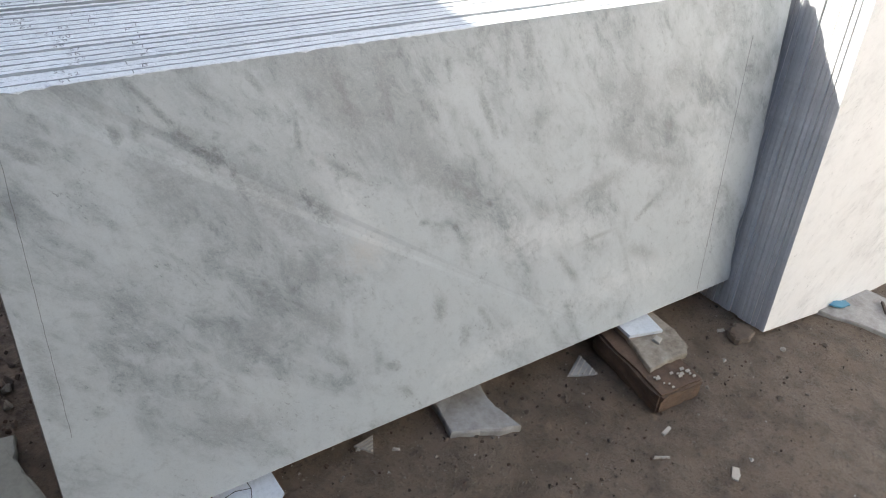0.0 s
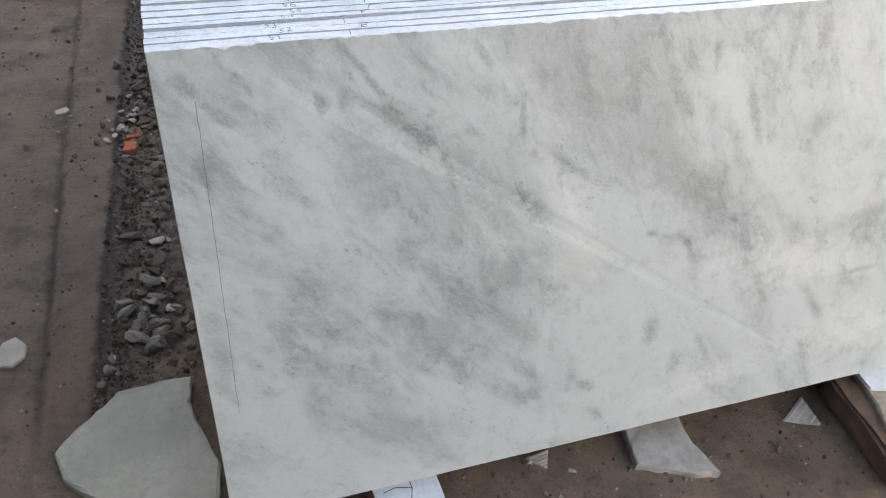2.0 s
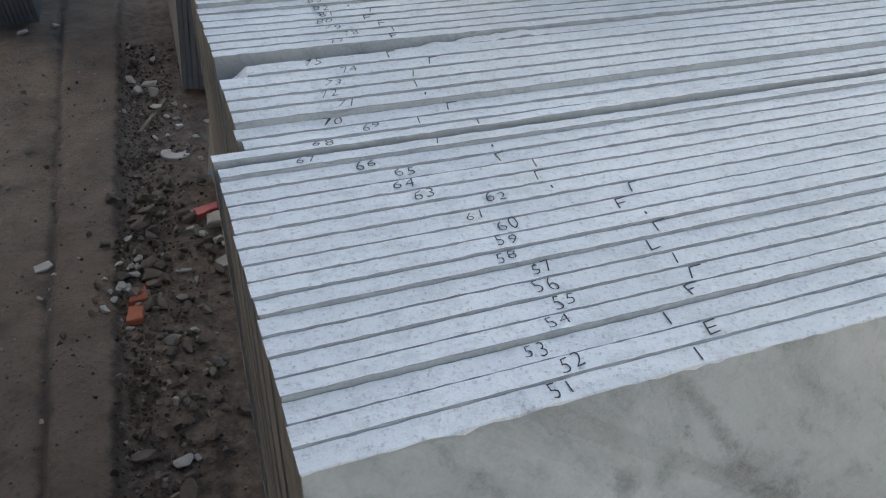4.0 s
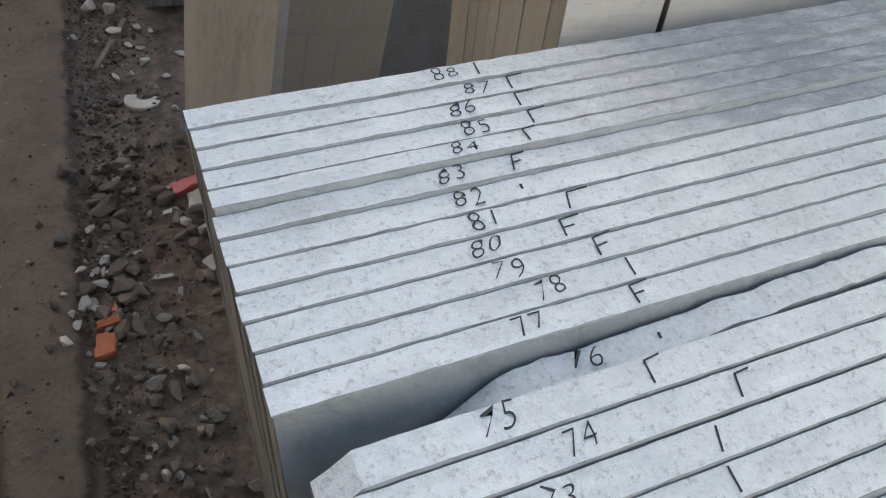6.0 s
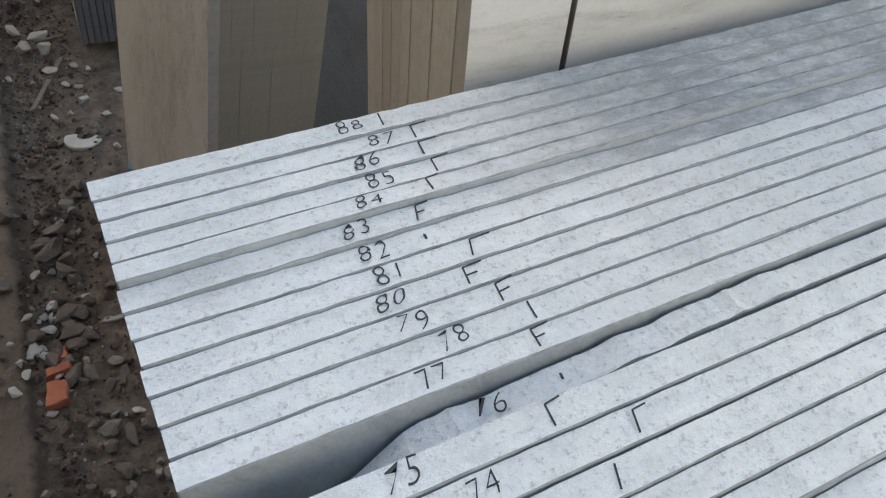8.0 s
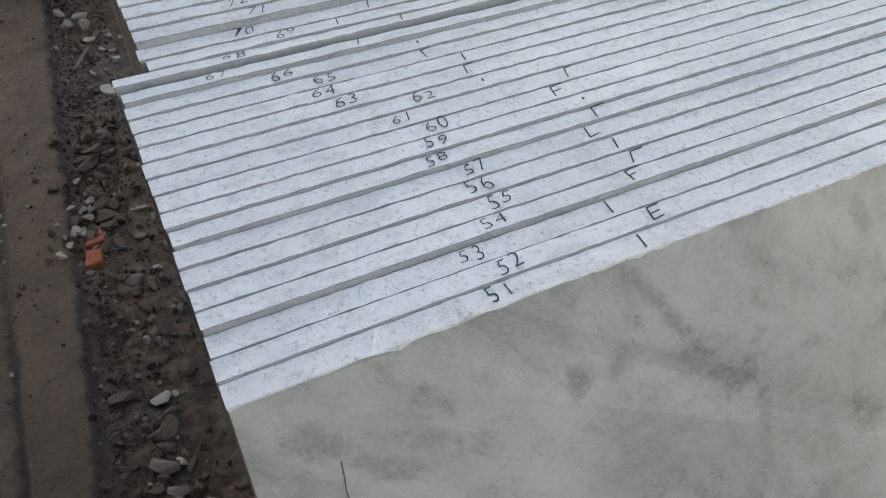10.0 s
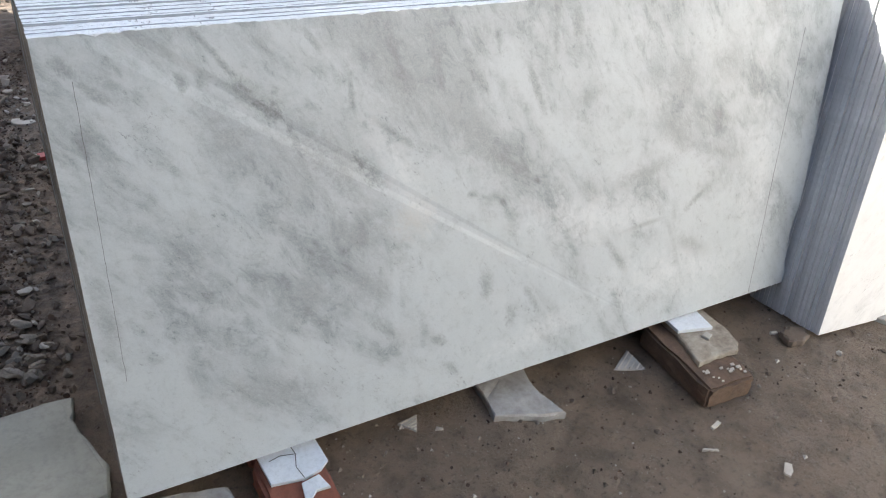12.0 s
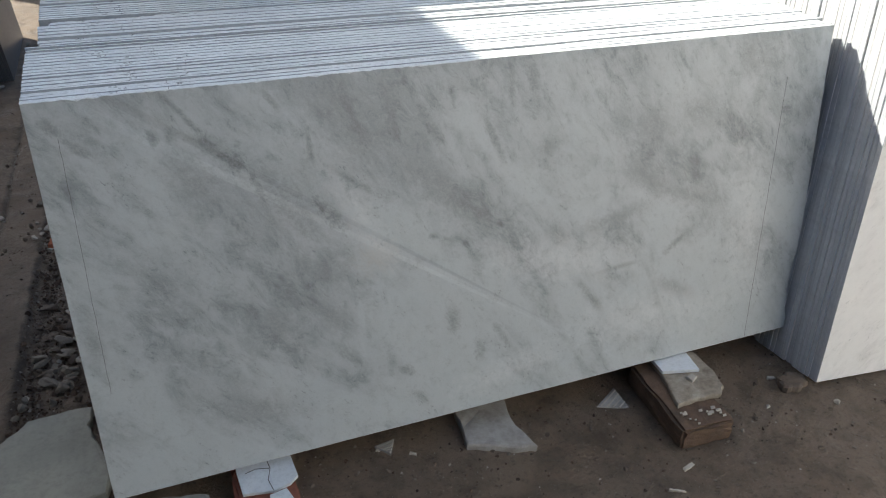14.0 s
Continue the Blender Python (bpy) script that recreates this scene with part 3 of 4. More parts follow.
def tick_mesh(kind, rnd):
    s = 0.013
    lean = rnd.uniform(0.001, 0.005)
    strokes = []
    if kind == "D":
        strokes.append(bar((0, -0.002), (0.001, 0.002), 0.0016))
    else:
        strokes.append(bar((0, -s / 2), (lean, s / 2), 0.0011))
    if kind in "GFE":
        strokes.append(bar((lean, s / 2), (lean + rnd.uniform(0.009, 0.015), s / 2 + 0.001), 0.0010))
    if kind in "FE":
        strokes.append(bar((lean / 2, 0.0), (lean / 2 + rnd.uniform(0.005, 0.009), 0.0005), 0.0010))
    if kind in "EL":
        strokes.append(bar((0, -s / 2), (0.010, -s / 2 + 0.001), 0.0010))
    return mesh_of("tick_mark", merge(*strokes), INK)


rnd = random.Random(51)
for i in range(COUNT):
    room = (middle(i + 1) - middle(i)) if i + 1 < COUNT else PITCH
    thick = min(room, 0.0199) - rnd.uniform(0.0001, 0.0005)
    slope = TOP_SLOPE[i]
    y0 = middle(i) - 0.0095 if i else 0.0
    top = TOP_FRONT[i] + slope * thick * 0.5 if i else 0.0
    left = LEFT_STEP.get(i, (0.0 if i < 17 else 0.026) + rnd.uniform(-0.0013, 0.0013)) if i else 0.0
    right = 2.228 + (rnd.uniform(-0.012, 0.012) if i else 0)
    bottom = -1.033 + 0.171 * y0
    outline = slab_outline(left, right, bottom, top, i, 0.0006)
    if i == 0:
        # broken lower corner, chipped top arris
        outline = [p for p in outline if not (p[0] > right - 0.004 and -0.98 < p[1] < -0.72)]
        k = max(j for j, p in enumerate(outline) if p[0] > right - 0.02 and p[1] < -0.9)
        outline[k + 1:k + 1] = [(right - 0.012, -0.985), (right - 0.022, -0.95), (right - 0.020, -0.90), (right - 0.027, -0.85), (right - 0.022, -0.80), (right - 0.006, -0.745)]
    if i == 25:
        # a slab whose upper left part has broken away
        def cut(x):
            return -0.055 * (1 - smooth(0.055, 0.158, x)) - 0.010 * (1 - smooth(0.15, 0.40, x)) + (0.0035 * noise.noise(Vector((x * 45, 2, 0))) + 0.0016 * noise.noise(Vector((x * 110, 5, 0)))) * (x < 0.43)
        outline = [(x, z + (cut(x) if z > top - 0.01 else 0)) for x, z in outline]
        fine = [(0.42 - 0.0055 * k, top + cut(0.42 - 0.0055 * k)) for k in range(68)]
        j = next(j for j, p in enumerate(outline) if p[1] > top - 0.08 and p[0] < 0.42)
        outline = [p for p in outline if not (p[1] > top - 0.08 and left + 0.002 < p[0] < 0.42)]
        outline[j:j] = fine
    if i == 24:
        outline = [(x, z - (0.014 * (1 - smooth(left, left + 0.022, x)) if z > top - 0.01 else 0)) for x, z in outline]
    bm = prism(outline, thick, 0.0006, 1.7, i, arris=i > 0)
    for v in bm.verts:
        if v.co.z > top - 0.08:
            v.co.z += slope * (v.co.y - (thick * 0.5 if i else 0.0))
            if i == 0 and v.co.y < 0.002 and 0.10 < v.co.x < 0.155:
                # a shallow chip in the front arris
                v.co.z -= 0.0045 * (0.6 + noise.noise(v.co * 300))
                v.co.y += 0.002
    me = mesh_of("marble_slab", bm, MARBLE_FRONT if i == 0 else MARBLE, SAWN_DIRTY if i > 31 else SAWN, ENDS_SHADED, ARRIS_SHADE)
    label = "grey-veined white marble slab with sawn edges, standing in a numbered stack"
    if i == 0:
        label = "cloudy grey and white marble slab, one lower corner broken"
    elif i == 25:
        label = "marble slab with its upper corner broken away along a ragged edge"
    slab = thing("marble_slab", me, STACK @ Matrix.Translation((0, y0, 0)), label, "marble slab", "slabs of the numbered stack")
    lie = lambda x, dz=0.0: pose(x, thick * 0.5, top + 0.0009 + (0 if i else slope * thick * 0.5) + 0.0015 * noise.noise(Vector((x * 3, i, 0))) + dz, 0, 0, rnd.uniform(-3, 9)) @ pose(0, 0, 0, math.degrees(math.atan(slope)))
    drop = -0.010 * (1 - smooth(0.15, 0.40, NUMBER_X[i])) + 0.0016 if i == 25 else 0.0
    part("number_mark", lettering(str(51 + i), 0.0195 * rnd.uniform(0.9, 1.06), rnd.uniform(0.05, 0.35)), slab, lie(NUMBER_X[i], drop),
         "handwritten black marker number %d" % (51 + i))
    part("tick_mark", tick_mesh(TICK_KIND[i], rnd), slab, lie(TICK_X[i], drop), "short black marker stroke")
    if i == 0:
        front_slab = slab


def hairline(name, pts, width, mat, label):
    bms = []
    for (xa, za), (xb, zb) in zip(pts, pts[1:]):
        b = bar((xa, za), (xb, zb), width, 0.0004)
        bmesh.ops.rotate(b, cent=(0, 0, 0), matrix=Matrix.Rotation(radians(90), 3, "X"), verts=b.verts)
        bms.append(b)
    part(name, mesh_of(name, merge(*bms), mat), front_slab, Matrix.Translation((0, -0.0001, 0)), label)


def wavering(x0, z0, x1, z1, steps, w, rnd):
    return [(x0 + (x1 - x0) * k / steps + rnd.uniform(-w, w), z0 + (z1 - z0) * k / steps + rnd.uniform(-w, w)) for k in range(steps + 1)]


hr = random.Random(4)
hairline("saw_line", wavering(0.058, -0.08, 0.048, -0.72, 40, 0.0007, hr), 0.0008, HAIR, "thin dark vertical line down the face")
hairline("saw_line", wavering(2.072, -0.14, 2.039, -1.03, 40, 0.0007, hr), 0.0010, HAIR, "thin dark vertical line down the face")

# ---- the second stack ----
def leaning(x, y, z, back, side, turn):
    return Matrix.Translation((x, y, z)) @ pose(0, 0, 0, 0, 0, turn) @ pose(0, 0, 0, -back, 0, 0) @ pose(0, 0, 0, 0, side, 0)


SECOND = leaning(2.2, -0.377, 0.03, 7.8, 4.0, -2.0)
rnd = random.Random(7)
for i in range(32):
    left = rnd.uniform(-0.004, 0.004) if i else 0
    me = mesh_of("marble_slab", prism(slab_outline(left, 1.9, 0, 1.42 + rnd.uniform(-0.01, 0.01), 100 + i), PITCH - rnd.uniform(0.0005, 0.003), 0.0011, 1.0, 100 + i),
                 MARBLE_WHITE, SAWN, ENDS_GREY)
    thing("marble_slab", me, SECOND @ Matrix.Translation((0, PITCH * i, 0)), "tall pale marble slab with grey sawn ends, leaning in a stack", "marble slab", "slabs of the tall pale stack")

# ---- stacks behind ----
BEHIND = leaning(0.308, 0.712, 0.06, 3.0, 0, 0)
rnd = random.Random(9)
for i in range(10):
    y = 0.0197 * i
    spans = ((0.0, 0.091), (0.0965, 1.9)) if i == 0 else ((rnd.uniform(-0.0005, 0.0005), 1.9),)
    for a, b in spans:
        me = mesh_of("marble_slab", prism(slab_outline(a, b, 0, 1.5, 200 + i), 0.0196, 0.0005, 0.6, 200 + i), MARBLE_BANDED, SAWN, ENDS_TAN)
        thing("marble_slab", me, BEHIND @ Matrix.Translation((0, y, 0)), "pale banded marble slab with tan ends, standing upright", "marble slab", "slabs of the banded stack")
SIDE = Matrix.Translation((0.140, 1.5, 0.0)) @ pose(0, 0, 0, 0, 8.2, 0) @ pose(0, 0, 0, 0, 0, 94)
for i in range(11):
    me = mesh_of("marble_slab", prism(slab_outline(0, 0.65, 0, 1.35, 300 + i), 0.0196, 0.0002, 0.1, 300 + i), MARBLE_BROWN, SAWN, ENDS_LILAC if i == 0 else ENDS_SHADED)
    thing("marble_slab", me, SIDE @ Matrix.Translation((0, -0.0196 * i - 0.0196, 0)), "narrow brown-grey marble slab, leaning sideways", "marble slab", "slabs of the brown stack")
# slabs in the gap, coloured near black for the shade between the stacks
for i in range(3):
    me = mesh_of("marble_slab", prism(slab_outline(0, 0.7, 0, 1.3, 350 + i), 0.0185, 0.001, 0.8, 350 + i), MARBLE_SHADED, SAWN, ENDS_DARK)
    thing("marble_slab", me, leaning(0.43, 1.62 + 0.021 * i, 0.0, 5, 0, 3), "blue-grey marble slab in the gap, its colour darkened for shade", "marble slab", "dark slabs in the gap")
FAR = Matrix.Translation((0.077, 2.74, 0.02)) @ pose(0, 0, 0, 0, 4, 0) @ pose(0, 0, 0, 0, 0, 88)
for i in range(9):
    me = mesh_of("marble_slab", prism(slab_outline(0, 1.1, 0, 1.2, 400 + i), 0.0185, 0.001, 0.8, 400 + i), MARBLE_BROWN, SAWN, ENDS_DARK)
    thing("marble_slab", me, FAR @ Matrix.Translation((0, -0.0205 * i - 0.02, 0)), "dark-ended marble slab standing on edge by the lane", "marble slab", "slabs of the far stack")

# made-up stack of dark slabs, standing in for deep shade up the lane
SHADE_FILL = Matrix.Translation((-0.47, 3.62, -0.01)) @ pose(0, 0, 0, 0, -5, 0) @ pose(0, 0, 0, 0, 0, 90)
for i in range(14):
    me = mesh_of("marble_slab", prism(slab_outline(0, 1.0, 0, 0.9, 450 + i), 0.0185, 0.001, 0.8, 450 + i), MARBLE_SHADED, SAWN, ENDS_DARK)
    thing("marble_slab", me, SHADE_FILL @ Matrix.Translation((0, 0.0205 * i, 0)), "dark slab added to fill the shaded far corner of the lane", "marble slab", "slabs of the dark stack")

# ---- supports and broken pieces round the stack ----
def lay(name, outline, thick, mat, label, category, z=None, tilt=(0, 0), seed=0, wear=0.004, ragged=0.0, group=""):
    cx, cy = sum(p[0] for p in outline) / len(outline), sum(p[1] for p in outline) / len(outline)
    bm = plate([(x - cx, y - cy) for x, y in outline], thick, seed, wear, ragged)
    base = ground_z(cx, cy) - 0.004 if z is None else z
    return thing(name, mesh_of(name, bm, mat), pose(cx, cy, base, tilt[0], tilt[1], 0), label, category, group)


def brick_at(x, y, turn, size, mat, label, seed, group="bricks under the stack"):
    bm = block(*size, 0.009, seed, 5)
    return thing("brick", mesh_of("brick", bm, mat), pose(x, y, ground_z(x, y) - 0.008, 0, 0, turn), label, "brick", group)


brick_at(0.375, -0.265, 0, (0.165, 0.25, 0.085), RED_BRICK, "red clay brick under the slabs", 1)
brick_at(0.375, 0.02, 1, (0.16, 0.25, 0.125), RED_BRICK, "red clay brick bearing the slabs", 2)
brick_at(0.375, 0.30, -1, (0.16, 0.25, 0.125), RED_BRICK, "red clay brick bearing the slabs", 3)
brick_at(1.700, -0.290, -3, (0.185, 0.325, 0.082), DARK_BRICK, "mud-stained dark brick under the slabs", 4)
brick_at(1.74, 0.02, 3, (0.14, 0.26, 0.125), DARK_BRICK, "mud-stained dark brick bearing the slabs", 5)
brick_at(1.74, 0.30, 2, (0.14, 0.26, 0.125), DARK_BRICK, "mud-stained dark brick bearing the slabs", 6)

cracked = lay("tile_piece", [(0.308, -0.12), (0.308, -0.161), (0.312, -0.242), (0.393, -0.256), (0.440, -0.246), (0.465, -0.225), (0.460, -0.12)], 0.010, TILE,
    "cracked white glazed tile on the red brick", "tile", 0.078, seed=3, wear=0.001)
cx, cy = cracked.matrix_world.translation.xy
for pts in (((0.392, -0.255), (0.385, -0.215), (0.398, -0.175), (0.392, -0.122)), ((0.398, -0.175), (0.360, -0.165), (0.330, -0.172))):
    strokes = [bar((ax - cx, ay - cy), (bx - cx, by - cy), 0.0022) for (ax, ay), (bx, by) in zip(pts, pts[1:])]
    part("crack", mesh_of("crack", merge(*strokes), HAIR), cracked, Matrix.Translation((0, 0, 0.0101)), "thin dark crack across the glaze")
lay("cup_shard", [(0.380, -0.267), (0.427, -0.262), (0.440, -0.306), (0.405, -0.302), (0.369, -0.332)], 0.010, TILE, "curved white broken shard on the red brick", "shard", 0.079, (6, -5), 4, 0.002)
lay("flagstone_piece", [(-0.06, 0.333), (-0.174, 0.331), (-0.25, 0.324), (-0.30, 0.275), (-0.345, 0.235), (-0.394, 0.171), (-0.37, 0.09), (-0.31, 0.03), (-0.22, -0.03),
                        (-0.105, -0.06), (-0.033, -0.05), (-0.015, 0.048), (-0.05, 0.16), (-0.073, 0.251)], 0.034, FLAG,
    "large broken greenish-grey flagstone lying beside the stack", "stone", seed=5, wear=0.008, ragged=0.004)
lay("stone_piece", [(-0.01, -0.12), (0.07, -0.122), (0.16, -0.148), (0.228, -0.16), (0.236, -0.22), (0.22, -0.30), (0.10, -0.33), (-0.03, -0.27), (-0.045, -0.17)], 0.05, GREY_STONE,
    "rough grey stone lying under the slab corner", "stone", seed=6, wear=0.010, ragged=0.006)
lay("stone_piece", [(1.00, -0.06), (1.176, -0.06), (1.157, -0.162), (1.165, -0.22), (1.180, -0.298), (1.12, -0.285), (1.06, -0.255), (0.978, -0.222), (0.99, -0.15)], 0.030, GREY_STONE,
    "flat grey broken stone wedged under the slabs", "stone", seed=7, wear=0.005, ragged=0.003)
lay("stone_piece", [(1.685, -0.12), (1.680, -0.20), (1.655, -0.29), (1.639, -0.355), (1.72, -0.350), (1.798, -0.361), (1.833, -0.335), (1.850, -0.26), (1.845, -0.12)], 0.022, BUFF,
    "flat buff broken stone on the dark brick", "stone", 0.068, (0, -2), 8, 0.006, 0.003)
lay("tile_piece", [(1.676, -0.13), (1.673, -0.219), (1.796, -0.250), (1.812, -0.13)], 0.012, TILE, "white glazed tile packed under the slabs", "tile", 0.092, seed=9, wear=0.001)
lay("chip", [(1.735, -0.262), (1.762, -0.255), (1.77, -0.275), (1.742, -0.288)], 0.010, PALE_STONE, "small pale chip on the buff stone", "chip", 0.091, seed=10, wear=0.003)


rc = random.Random(77)
for _ in range(16):
    x, y, w = 1.70 + rc.uniform(-0.07, 0.085), -0.405 + rc.uniform(-0.035, 0.03), rc.uniform(0.004, 0.011)
    lay("chip", [(x - w, y - w * 0.4), (x + w * 0.6, y - w * 0.6), (x + w, y + w * 0.5), (x - w * 0.5, y + w * 0.6)], 0.004, PALE_STONE, "tiny pale crumb of stone on the dark brick", "chip", 0.074, (0, 0), int(x * 900), 0.001, 0.0, "crumbs on the brick")
lay("mud_clod", [(2.085, -0.35), (2.13, -0.375), (2.185, -0.36), (2.20, -0.315), (2.15, -0.29), (2.10, -0.30)], 0.030, DARK_STONE, "lump of muddy broken stone by the tall stack", "stone", seed=31, wear=0.012, ragged=0.006)


def ribbed(name, outline, seed, turn):
    """A triangular shard of ribbed tile."""
    cx, cy = sum(p[0] for p in outline) / 3, sum(p[1] for p in outline) / 3
    ob = lay(name, outline, 0.012, GREY_STONE, "ribbed triangular tile shard on the mud", "shard", None, (5, 0), seed, 0.002)
    for k in range(5):
        f = (k + 0.5) / 5
        a = Vector(outline[0]).lerp(Vector(outline[2]), f) - Vector((cx, cy))
        b = Vector(outline[1]).lerp(Vector(outline[2]), f) - Vector((cx, cy))
        bm = bar(a * 0.92, b * 0.92, 0.0045, 0.0035)
        part("rib", mesh_of("rib", bm, PALE_STONE), ob, Matrix.Translation((0, 0, 0.0115)))
    return ob


ribbed("tile_shard", [(0.715, -0.125), (0.781, -0.115), (0.754, -0.169)], 11, 0)
ribbed("tile_shard", [(1.460, -0.186), (1.559, -0.130), (1.563, -0.230)], 12, 0)
lay("slab_offcut", [(2.500, -0.36), (2.522, -0.40), (2.580, -0.49), (2.639, -0.600), (2.70, -0.598), (2.815, -0.584), (2.85, -0.50), (2.827, -0.415), (2.80, -0.36)], 0.024, GREY_STONE,
    "broken pale slab offcut under the tall stack", "offcut", seed=13, wear=0.004, ragged=0.003)
lay("slab_offcut", [(3.03, -0.40), (3.06, -0.45), (3.043, -0.57), (3.20, -0.60), (3.35, -0.54), (3.32, -0.42)], 0.03, GREY_STONE, "broken pale slab offcut on the mud", "offcut", seed=14, wear=0.006, ragged=0.005)
lay("plastic_scrap", [(2.565, -0.395), (2.60, -0.425), (2.66, -0.430), (2.665, -0.405), (2.61, -0.385)], 0.008, BLUE, "crumpled blue plastic scrap on the offcut", "scrap", 0.022, (4, 6), 15, 0.004, 0.003)
lay("twig", [(2.786, -0.478), (2.79, -0.484), (2.741, -0.533), (2.734, -0.527)], 0.010, DARK_STONE, "short dark twig on the offcut", "twig", 0.022, seed=16, wear=0.001)

# ---- rubble ----
ROCKS = [rock(s, (0.62, 0.42, 0.75)[s % 3], 0.45, 1 + s % 2) for s in range(9)]
DARK_MESH = [mesh_of("stone", r.copy(), DARK_STONE) for r in ROCKS]
PALE_MESH = [mesh_of("chip", r.copy(), PALE_STONE) for r in ROCKS[:6]]
GREY_MESH = [mesh_of("stone", r.copy(), MID_STONE) for r in ROCKS[2:]]
ORANGE_MESH = [mesh_of("brick_bit", r.copy(), ORANGE) for r in ROCKS[6:]]
for r in ROCKS:
    r.free()


def pebble(x, y, size, kind, rnd, flat=1.0, sink=0.12):
    meshes, name, label, category, group = {
        "dark": (DARK_MESH, "stone", "muddy dark stone lying in the rubble", "stone", "dark stones of the lane"),
        "pale": (PALE_MESH, "chip", "pale broken marble chip lying in the rubble", "chip", "pale chips of the lane"),
        "grey": (GREY_MESH, "stone", "dusty grey-brown broken stone lying in the rubble", "stone", "grey stones of the lane"),
        "orange": (ORANGE_MESH, "brick_bit", "bright orange broken piece of brick", "brick piece", "orange brick pieces")}[kind]
    m = pose(x, y, ground_z(x, y) + size * flat * (0.30 - sink), rnd.uniform(-12, 12), rnd.uniform(-12, 12), rnd.uniform(0, 360)) @ Matrix.Diagonal(
        (size * rnd.uniform(0.85, 1.4), size * rnd.uniform(0.7, 1.0), size * flat, 1))
    return thing(name, rnd.choice(meshes), m, label, category, group)


rr = random.Random(33)
CLUSTERS = [  # x, y, spread x, spread y, count, size from, to, kind
    (-0.15, 0.58, 0.045, 0.08, 24, 0.022, 0.046, "grey"), (-0.15, 0.58, 0.05, 0.10, 16, 0.018, 0.036, "dark"),
    (-0.14, 0.90, 0.06, 0.10, 12, 0.016, 0.034, "dark"), (-0.10, 1.28, 0.08, 0.20, 20, 0.014, 0.034, "dark"), (-0.08, 1.30, 0.06, 0.14, 9, 0.016, 0.034, "grey"),
    (-0.19, 1.60, 0.035, 0.10, 26, 0.016, 0.030, "pale"), (-0.15, 1.70, 0.07, 0.16, 22, 0.022, 0.052, "dark"), (-0.10, 1.62, 0.07, 0.14, 10, 0.016, 0.034, "grey"),
    (0.02, 1.72, 0.06, 0.14, 10, 0.022, 0.050, "dark"), (0.05, 1.70, 0.04, 0.10, 8, 0.018, 0.036, "pale"),
    (-0.06, 2.05, 0.10, 0.14, 12, 0.022, 0.056, "dark"), (-0.05, 2.45, 0.09, 0.16, 10, 0.016, 0.036, "pale"), (-0.12, 1.95, 0.06, 0.12, 8, 0.018, 0.034, "grey"),
    (-0.05, 2.95, 0.08, 0.22, 10, 0.02, 0.05, "pale"), (-0.10, 4.2, 0.12, 0.10, 40, 0.02, 0.05, "grey"), (1.6, -0.50, 0.45, 0.12, 8, 0.008, 0.016, "grey"), (2.2, -0.50, 0.25, 0.10, 6, 0.010, 0.020, "dark"), (-0.26, 0.42, 0.02, 0.03, 4, 0.018, 0.034, "grey"), (-0.60, 2.6, 0.12, 0.5, 12, 0.014, 0.034, "grey"),
    (-0.43, 1.62, 0.02, 0.06, 4, 0.012, 0.020, "pale"), (-0.12, 0.78, 0.06, 0.16, 24, 0.012, 0.028, "dark"), (-0.08, 1.45, 0.09, 0.28, 34, 0.012, 0.030, "dark"), (-0.03, 2.2, 0.10, 0.3, 20, 0.012, 0.032, "dark")]
for cx, cy, sx, sy, n, lo, hi, kind in CLUSTERS:
    for _ in range(n):
        pebble(cx + rr.gauss(0, sx), cy + rr.gauss(0, sy), (1.5 if kind == "pale" else 1.6) * rr.uniform(lo, hi), kind, rr)
for x, y, s, kind in ((-0.434, 1.15, 0.026, "pale"), (-0.334, 1.736, 0.024, "pale"), (-0.295, 1.52, 0.034, "dark"), (-0.555, 0.455, 0.04, "dark"), (-0.215, 1.418, 0.028, "pale"),
                      (-0.126, 0.926, 0.055, "pale"), (-0.205, 0.967, 0.066, "dark"), (-0.123, 0.746, 0.046, "pale"), (-0.142, 0.675, 0.054, "grey"),
                      (-0.131, 0.548, 0.060, "grey"), (-0.184, 0.611, 0.050, "grey"), (-0.107, 0.630, 0.044, "pale"), (-0.066, 0.557, 0.052, "dark"), (-0.264, 0.461, 0.050, "pale"),
                      (-0.286, 1.589, 0.050, "dark"), (-0.144, 2.039, 0.076, "dark"), (0.001, 1.879, 0.076, "dark"), (-0.138, 1.604, 0.080, "dark"), (-0.221, 1.627, 0.066, "dark"),
                      (-0.124, 0.843, 0.074, "dark"), (-0.054, 1.345, 0.050, "pale"), (-0.073, 1.296, 0.060, "dark"), (-0.54, 3.50, 0.06, "pale"), (-0.40, 3.55, 0.07, "pale"),
                      (2.151, -0.324, 0.060, "dark"), (2.224, -0.455, 0.036, "pale"), (1.394, -0.264, 0.034, "dark"), (1.397, -0.457, 0.026, "dark"), (1.242, -0.248, 0.036, "dark"),
                      (1.614, -0.608, 0.024, "dark"), (2.75, -0.637, 0.034, "pale"), (1.207, -0.185, 0.036, "dark"), (1.05, -0.252, 0.026, "dark"), (0.816, -0.186, 0.034, "pale"),
                      (-0.135, -0.07, 0.04, "orange")):
    pebble(x, y, s, kind, rr)
